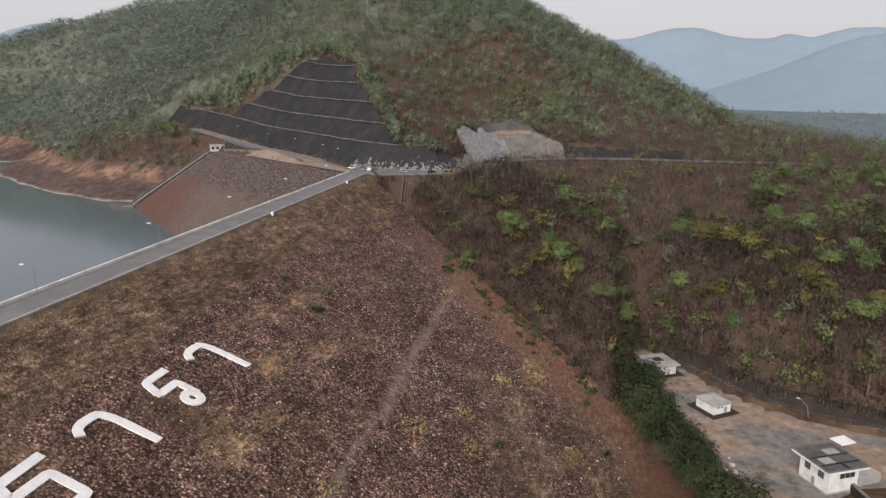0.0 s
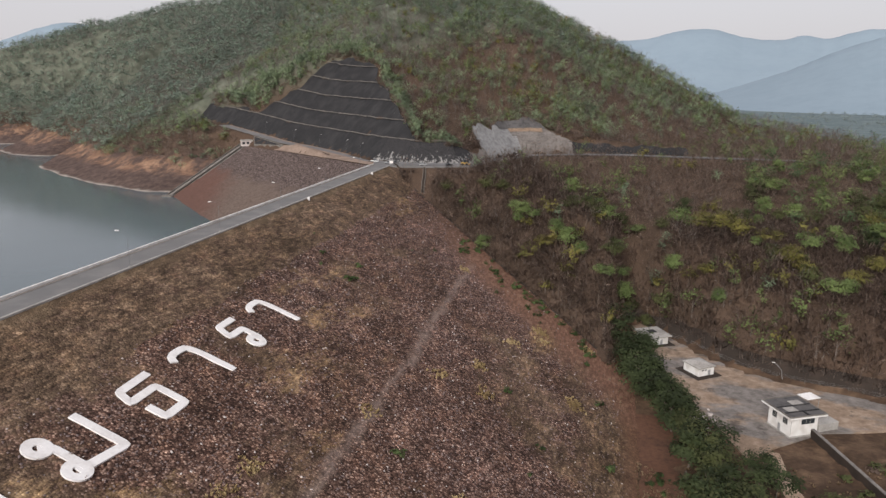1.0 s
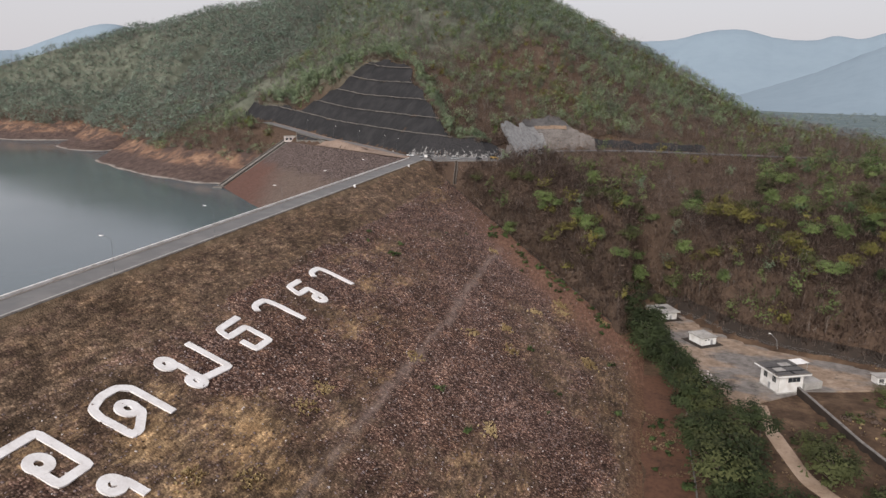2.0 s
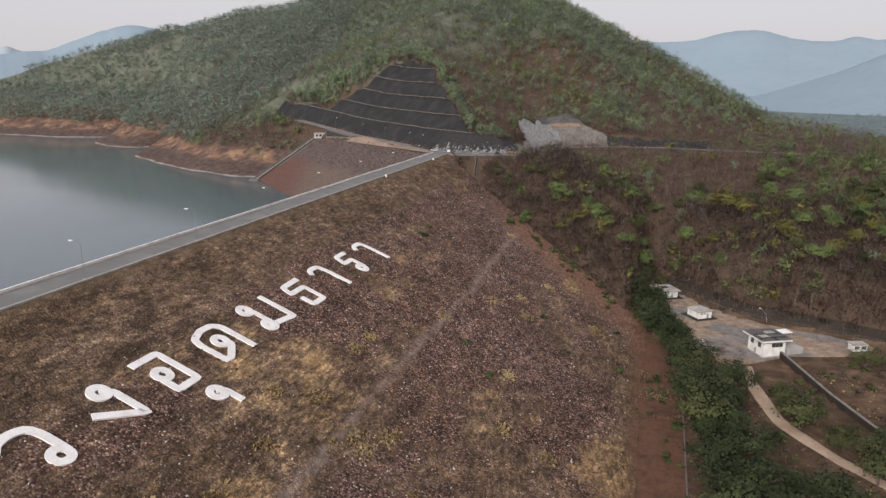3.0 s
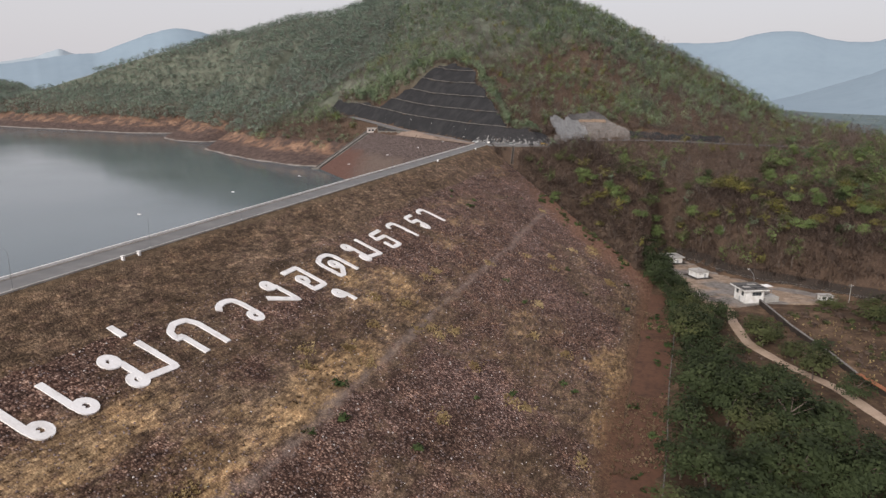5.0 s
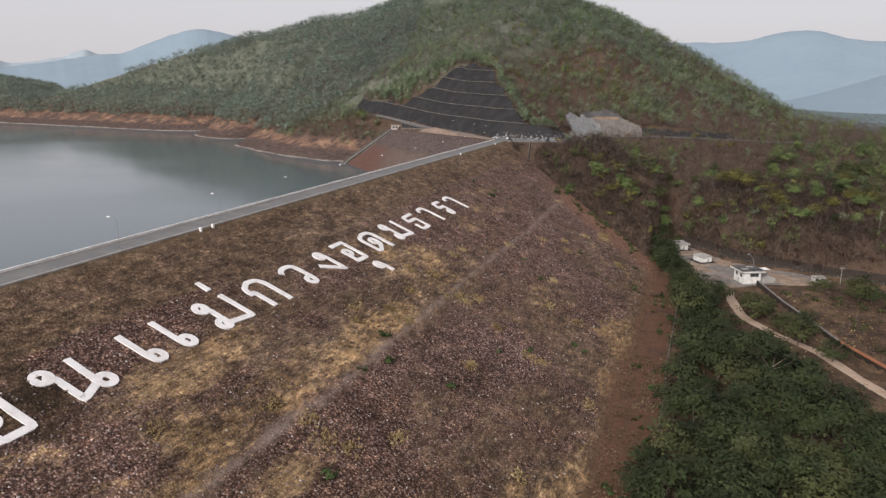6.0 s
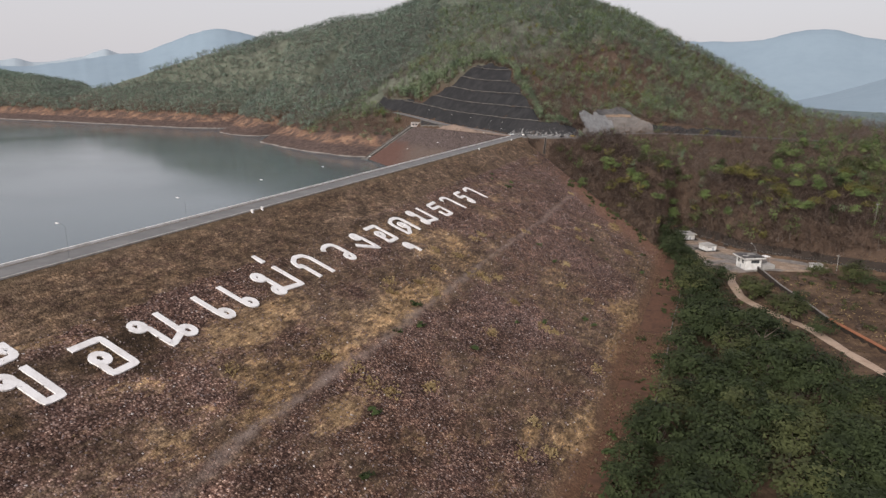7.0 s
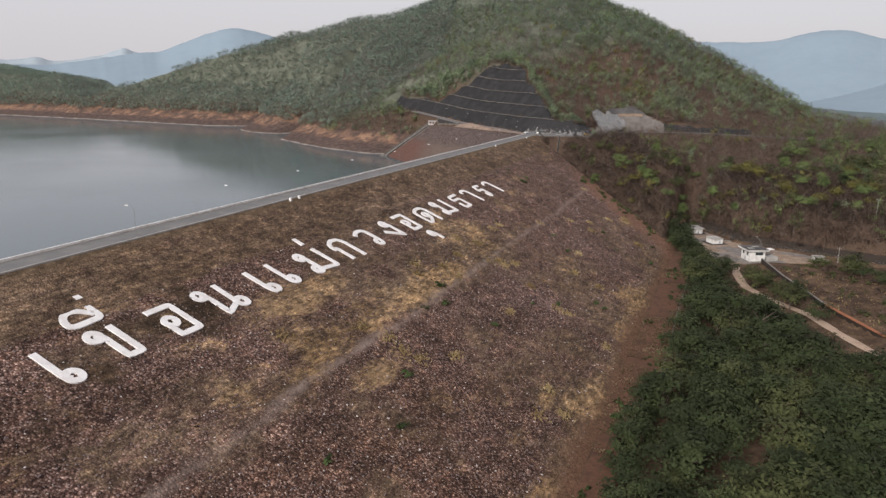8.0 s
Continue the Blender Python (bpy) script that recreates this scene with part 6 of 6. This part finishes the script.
# dry grass along the rim of the rock cut
s_at = rng.uniform(2, 440, 900)
near = np.clip(np.searchsorted(CS, s_at), 0, len(CS) - 1)
deep = cut_depth(CS[near]) + rng.uniform(0.5, 6.5, 900)
rim_x, rim_y = CXY[near, 0] + CN[near, 0] * deep, CXY[near, 1] + CN[near, 1] * deep
grassy = rng.random(900) < 0.45
scatter("rim_grass", tufts, [np.zeros(16, int)] * 5, np.stack((rim_x, rim_y, land(rim_x, rim_y) - 0.1), -1)[grassy], rng.uniform(0.7, 1.5, 900)[grassy], [LEAF_WITHER], "dry tan grass along the rim of the rock cut", "grass", 0.15)
rim_shrubs = [leaf_cloud(56, 1.5, 2.4, 0.1, 0.4, 8, 0.4, 0.3) for _ in range(5)]
scatter("rim_scrub", rim_shrubs, [np.zeros(56, int)] * 5, np.stack((rim_x, rim_y, land(rim_x, rim_y) - 0.1), -1)[~grassy], rng.uniform(0.7, 1.5, 900)[~grassy], [LEAF_RUST], "bare russet scrub along the rim of the rock cut", "shrubs", 0.1)

# trees standing close along the steep edge of the cut
edge_s = rng.uniform(30, 330, 420)
edge_at = np.clip(np.searchsorted(CS, edge_s), 0, len(CS) - 1)
edge_d = cut_depth(CS[edge_at]) + rng.uniform(2.0, 18.0, 420)
edge_x, edge_y = CXY[edge_at, 0] + CN[edge_at, 0] * edge_d, CXY[edge_at, 1] + CN[edge_at, 1] * edge_d
clear = ~cut_cells[np.clip(((edge_x + 400) / 2).astype(int), 0, 299), np.clip(((edge_y - 300) / 2).astype(int), 0, 149)]
edge_x, edge_y = edge_x[clear], edge_y[clear]
edge_trees = [forest_tree(100, rng.uniform(2.0, 3.2), rng.uniform(4.5, 7.5), 0.6, 0.6, 9, 0.75) for _ in range(5)]
scatter("edge_woods", [e[0] for e in edge_trees], [e[1] for e in edge_trees], np.stack((edge_x, edge_y, land(edge_x, edge_y) - 0.4), -1), rng.uniform(0.8, 1.3, len(edge_x)), [PALE_BARK, LEAF_GREEN],
        "green trees along the edge of the rock cut", "woods", 0.04)
# pale leafless stems standing among the trees
stem_x, stem_y = rng.uniform(-330, 200, 2600), rng.uniform(250, 620, 2600)
stem_z = land(stem_x, stem_y)
stands = clear_of_works(stem_x, stem_y, stem_z) & (noise2(stem_x, stem_y, 50, 2, 58) > -0.1) & (stem_z > -6)
stem_x, stem_y, stem_z = stem_x[stands], stem_y[stands], stem_z[stands]
front_x, front_y = rng.uniform(-84, -30, 70), rng.uniform(330, 412, 70)
front = (along(front_x, front_y, RIGHT_ROAD)[0] > 6) & (front_y < 345 + (front_x + 84) * 1.35) & (front_y > 325 + (front_x + 84) * 1.0)
stem_x, stem_y = np.concatenate((stem_x, front_x[front])), np.concatenate((stem_y, front_y[front]))
stem_z = np.concatenate((stem_z, land(front_x[front], front_y[front])))
stems = [skeleton_tree(rng.uniform(8, 12), 2.2, 5, 0.17) for _ in range(5)]
scatter("bare_stems", stems, [np.zeros(len(s[1]), int) for s in stems], np.stack((stem_x, stem_y, stem_z), -1), rng.uniform(0.8, 1.2, len(stem_x)), [PALE_BARK], "pale leafless trees standing in the woods", "woods", 0.04)


# ---- single trees in the valley and on the near slope ----
def tree(m, leaves, label, group, radius, height, stem, count, leaf=0.38, clumps=30):
    ob = thing("tree", m, label, "tree", group)
    v, q = skeleton_tree(stem + height * 0.85, radius * 0.7, 9, 0.2 + 0.012 * height)
    t = raw_mesh("trunk", v, q, [BARK])
    t.parent = ob
    v, q, rounded = leaf_cloud(count, radius, height, stem, leaf, clumps, 0.2)
    c = raw_mesh("crown", v, q, [leaves], normals=rounded)
    c.parent = ob
    return ob


DARK = [tree(pose(-300 - 20 * k, -700, 60), LEAF_DARK, "dark green leafy tree below the dam", "valley trees", r, h, s, 1150) for k, (r, h, s) in enumerate(((4.2, 6.0, 2.0), (3.4, 6.5, 2.2), (5.0, 5.5, 2.4)))]
GREEN = [tree(pose(-300 - 20 * k, -740, 60), LEAF_VALLEY, "olive-green leafy tree below the dam", "valley trees", r, h, s, 1150) for k, (r, h, s) in enumerate(((4.0, 5.5, 2.0), (3.2, 4.8, 1.6), (4.8, 6.2, 2.6)))]
OLIVE = [tree(pose(-300 - 20 * k, -780, 60), LEAF_OLIVE, "yellow-olive spreading tree on the hillside", "hillside trees", r, h, s, 1150) for k, (r, h, s) in enumerate(((5.6, 5.0, 4.5), (4.6, 5.5, 4.0)))]
FRESH = [tree(pose(-300 - 20 * k, -820, 60), LEAF_FRESH, "fresh green leafy tree on the hillside", "hillside trees", r, h, s, 1150) for k, (r, h, s) in enumerate(((4.6, 5.5, 3.5), (3.8, 6.0, 3.0)))]
used = set()


def plant(kinds, x, y, size=1.0):
    """Sets a tree on the ground; the first of each kind is the one that was built."""
    src = kinds[int(rng.integers(0, len(kinds)))]
    m = pose(x, y, float(land(x, y)) - 0.2, 0, 0, float(rng.uniform(0, 360)))
    if src.name in used:
        made = copy_thing(src, m)
    else:
        used.add(src.name)
        src.matrix_basis = m
        made = src
    made.scale = (size, size, size * float(rng.uniform(0.85, 1.1)))
    return made


# the dark belt between the toe strip and the yard
for k in range(34):
    y = 238 - k * 4.1
    x = float(np.interp(y, [100, 140, 170, 200, 240], [38, 36, 31, 24.5, 16]))
    plant(DARK if y > 165 or k % 3 else GREEN, x + rng.uniform(-5, 4), y, rng.uniform(0.9, 1.65))
for x, y, s in ((44, 130, 1.0), (42, 118, 0.9), (47, 124, 0.8), (63, 112, 1.4), (67, 119, 1.2), (61, 124, 1.1), (76, 84, 1.4), (79, 93, 1.3), (72, 101, 1.2), (86, 72, 1.2), (50, 134, 1.1), (48, 142, 1.0), (108, 152, 1.6), (112, 148, 1.2), (97, 168, 1.0), (93, 172, 0.7), (118, 134, 1.1), (127, 140, 1.0),
                (121, 122, 0.9), (135, 155, 1.1), (140, 130, 1.0)):
    plant(DARK + GREEN, x, y, s)
# the canopy under the flight path
for gxk in range(9):
    for gyk in range(21):
        x, y = 38 + gxk * 8.6 + rng.uniform(-3.4, 3.4), -128 + gyk * 9.8 + rng.uniform(-4, 4)
        edge = np.interp(y, [-140, -20, 14, 36, 57, 80, 96, 114], [200, 118, 94, 81, 69, 58, 46, 40])
        if x < min(edge, 102) and (y < 60 or x > 33) and rng.random() < 0.93:
            plant(DARK if rng.random() < 0.75 else GREEN, x, y, rng.uniform(1.0, 1.85))
for x, y, s, kind in ((57, 291, 1.25, OLIVE), (50, 296, 1.0, OLIVE), (64, 287, 1.1, OLIVE), (80, 265, 1.05, OLIVE), (84, 258, 0.9, OLIVE), (90, 240, 1.1, FRESH), (95, 243, 0.9, FRESH), (51, 243, 0.8, FRESH), (-45, 272, 1.0, FRESH),
                      (-26, 292, 0.9, FRESH), (-8, 272, 1.1, FRESH), (-14, 280, 1.0, FRESH), (-2, 266, 0.9, FRESH), (-18, 270, 0.8, OLIVE), (104, 280, 1.2, FRESH), (118, 300, 1.2, GREEN), (110, 262, 1.0, OLIVE),
                      (126, 268, 1.2, FRESH), (135, 290, 1.2, GREEN), (145, 388, 1.3, FRESH), (104, 412, 1.2, FRESH), (128, 350, 1.2, GREEN), (96, 330, 1.1, FRESH), (70, 320, 1.0, GREEN), (40, 310, 0.9, FRESH),
                      (150, 330, 1.3, FRESH), (160, 360, 1.3, GREEN), (120, 240, 1.0, FRESH), (-72, 316, 0.8, GREEN), (20, 268, 0.8, GREEN), (12, 280, 0.8, FRESH)):
    plant(kind, x, y, s)
for k in range(26):
    x, y = rng.uniform(80, 200), rng.uniform(285, 400)
    if x * 0.5 + y > 310:
        plant(FRESH if k % 3 == 0 else GREEN, x, y, rng.uniform(0.9, 1.6))
for k in range(64):
    x, y = rng.uniform(-60, 150), rng.uniform(236, 330)
    if beyond_groin(x, y) > 26 and float(noise2(np.array(x), np.array(y), 40, 2, 57)) > -0.1 - 0.003 * x:
        plant((FRESH, GREEN, OLIVE, DARK)[k % 4 if x > 40 else k % 2], x, y, rng.uniform(0.7, 1.25))
# crowns that reach out over the toe strip
for y, x, s in ((-23, 29.5, 1.05), (-33, 28.5, 1.2), (-43, 30, 1.3), (-52, 28.5, 1.15), (-62, 29.5, 1.35), (-72, 28, 1.25), (-82, 29.5, 1.3), (-93, 30.5, 1.2), (-104, 31, 1.3)):
    plant(DARK, x, y, s)
for x, y, s in ((38, 106, 1.1), (43, 99, 1.2), (36.5, 94, 1.2), (48, 91, 1.25), (40, 86, 1.3), (36, 78, 1.2)):
    plant(DARK, x, y, s)
for src in DARK + GREEN + OLIVE + FRESH:
    if src.name not in used:
        plant([src], 60 + rng.uniform(-5, 5), -60, 1.0)


ground_tufts("toe_shrub", 70, LEAF_SHRUB, (20, 31), (-120, 175), (0.8, 1.6), 107, -0.2, "green shrubs along the toe strip", shrubs, "shrubs")
ground_tufts("valley_shrub", 160, LEAF_VALLEY, (36, 160), (60, 190), (0.9, 2.0), 109, 0.0, "low green shrubs on the valley floor", shrubs, "shrubs")
# low bushes over the rough ground by the channel wall and the track
bx, by = rng.uniform(40, 190, 900), rng.uniform(40, 185, 900)
open_ground = (bx > np.interp(by, [60, 90, 110, 136, 171], [107, 93, 87, 78, 69])) | ((noise2(bx, by, 20, 2, 88) > 0.1) & (bx < np.interp(by, [60, 90, 110, 136, 158], [86, 70, 57, 51, 50])))
open_ground &= (by < np.interp(bx, [60, 84, 100, 190], [168, 174, 178, 170])) & (noise2(bx, by, 16, 3, 89) > -0.1)
bx, by = bx[open_ground], by[open_ground]
bushes = [leaf_cloud(60, 1.3, 1.5, 0.0, 0.36, 8, 0.26) for _ in range(6)]
scatter("bushes", bushes, [np.full(60, k % 2) for k in range(6)], np.stack((bx, by, land(bx, by) - 0.1), -1), rng.uniform(0.5, 1.5, len(bx)), [LEAF_THICKET, LEAF_VALLEY], "low brown and green bushes on rough ground", "shrubs", 0.1)


# ---- far mountains: plain backdrop ----
MIDST = (25.0, -120.0, 46.0)


def mountains(name, away, deep, skyline, material, label, seed):
    """A hazy range round the valley. skyline: bearing and height in degrees, seen from the middle of the flight."""
    bearing = np.linspace(skyline[0][0], skyline[-1][0], 240)
    rise = np.interp(bearing, [p[0] for p in skyline], [p[1] for p in skyline])
    for _ in range(5):
        rise[1:-1] = (rise[:-2] + 2 * rise[1:-1] + rise[2:]) / 4
    rise = rise + 0.05 * noise2(bearing * 10, bearing * 0, 6, 4, seed)
    rows = []
    for f in np.linspace(0, 1, 16):
        spur = noise2(bearing * 10 + 6 * f, bearing * 0 + 3 * f, 22, 3, seed + 1) * math.sin(math.pi * f)
        r = away - deep * (1 - f) + deep * 0.12 * spur
        top = MIDST[2] + away * np.tan(np.radians(rise))
        z = -62 + (top + 62) * np.clip(f ** 1.25 + 0.10 * spur, 0, 1)
        rows.append(np.stack((MIDST[0] + r * np.sin(np.radians(bearing)), MIDST[1] + r * np.cos(np.radians(bearing)), z), -1))
    for behind, drop in ((80, 6), (400, 160), (430, 420)):
        far = rows[15].copy()
        far[:, 0] += behind * np.sin(np.radians(bearing))
        far[:, 1] += behind * np.cos(np.radians(bearing))
        far[:, 2] = np.maximum(far[:, 2] - drop, -62)
        rows.append(far)
    ob = raw_mesh(name, np.concatenate(rows), grid_quads(19, 240), [material], smooth=True)
    return tagged(ob, label, "mountains", kind="structure")


# aerial haze is mixed straight into these mountain base colours
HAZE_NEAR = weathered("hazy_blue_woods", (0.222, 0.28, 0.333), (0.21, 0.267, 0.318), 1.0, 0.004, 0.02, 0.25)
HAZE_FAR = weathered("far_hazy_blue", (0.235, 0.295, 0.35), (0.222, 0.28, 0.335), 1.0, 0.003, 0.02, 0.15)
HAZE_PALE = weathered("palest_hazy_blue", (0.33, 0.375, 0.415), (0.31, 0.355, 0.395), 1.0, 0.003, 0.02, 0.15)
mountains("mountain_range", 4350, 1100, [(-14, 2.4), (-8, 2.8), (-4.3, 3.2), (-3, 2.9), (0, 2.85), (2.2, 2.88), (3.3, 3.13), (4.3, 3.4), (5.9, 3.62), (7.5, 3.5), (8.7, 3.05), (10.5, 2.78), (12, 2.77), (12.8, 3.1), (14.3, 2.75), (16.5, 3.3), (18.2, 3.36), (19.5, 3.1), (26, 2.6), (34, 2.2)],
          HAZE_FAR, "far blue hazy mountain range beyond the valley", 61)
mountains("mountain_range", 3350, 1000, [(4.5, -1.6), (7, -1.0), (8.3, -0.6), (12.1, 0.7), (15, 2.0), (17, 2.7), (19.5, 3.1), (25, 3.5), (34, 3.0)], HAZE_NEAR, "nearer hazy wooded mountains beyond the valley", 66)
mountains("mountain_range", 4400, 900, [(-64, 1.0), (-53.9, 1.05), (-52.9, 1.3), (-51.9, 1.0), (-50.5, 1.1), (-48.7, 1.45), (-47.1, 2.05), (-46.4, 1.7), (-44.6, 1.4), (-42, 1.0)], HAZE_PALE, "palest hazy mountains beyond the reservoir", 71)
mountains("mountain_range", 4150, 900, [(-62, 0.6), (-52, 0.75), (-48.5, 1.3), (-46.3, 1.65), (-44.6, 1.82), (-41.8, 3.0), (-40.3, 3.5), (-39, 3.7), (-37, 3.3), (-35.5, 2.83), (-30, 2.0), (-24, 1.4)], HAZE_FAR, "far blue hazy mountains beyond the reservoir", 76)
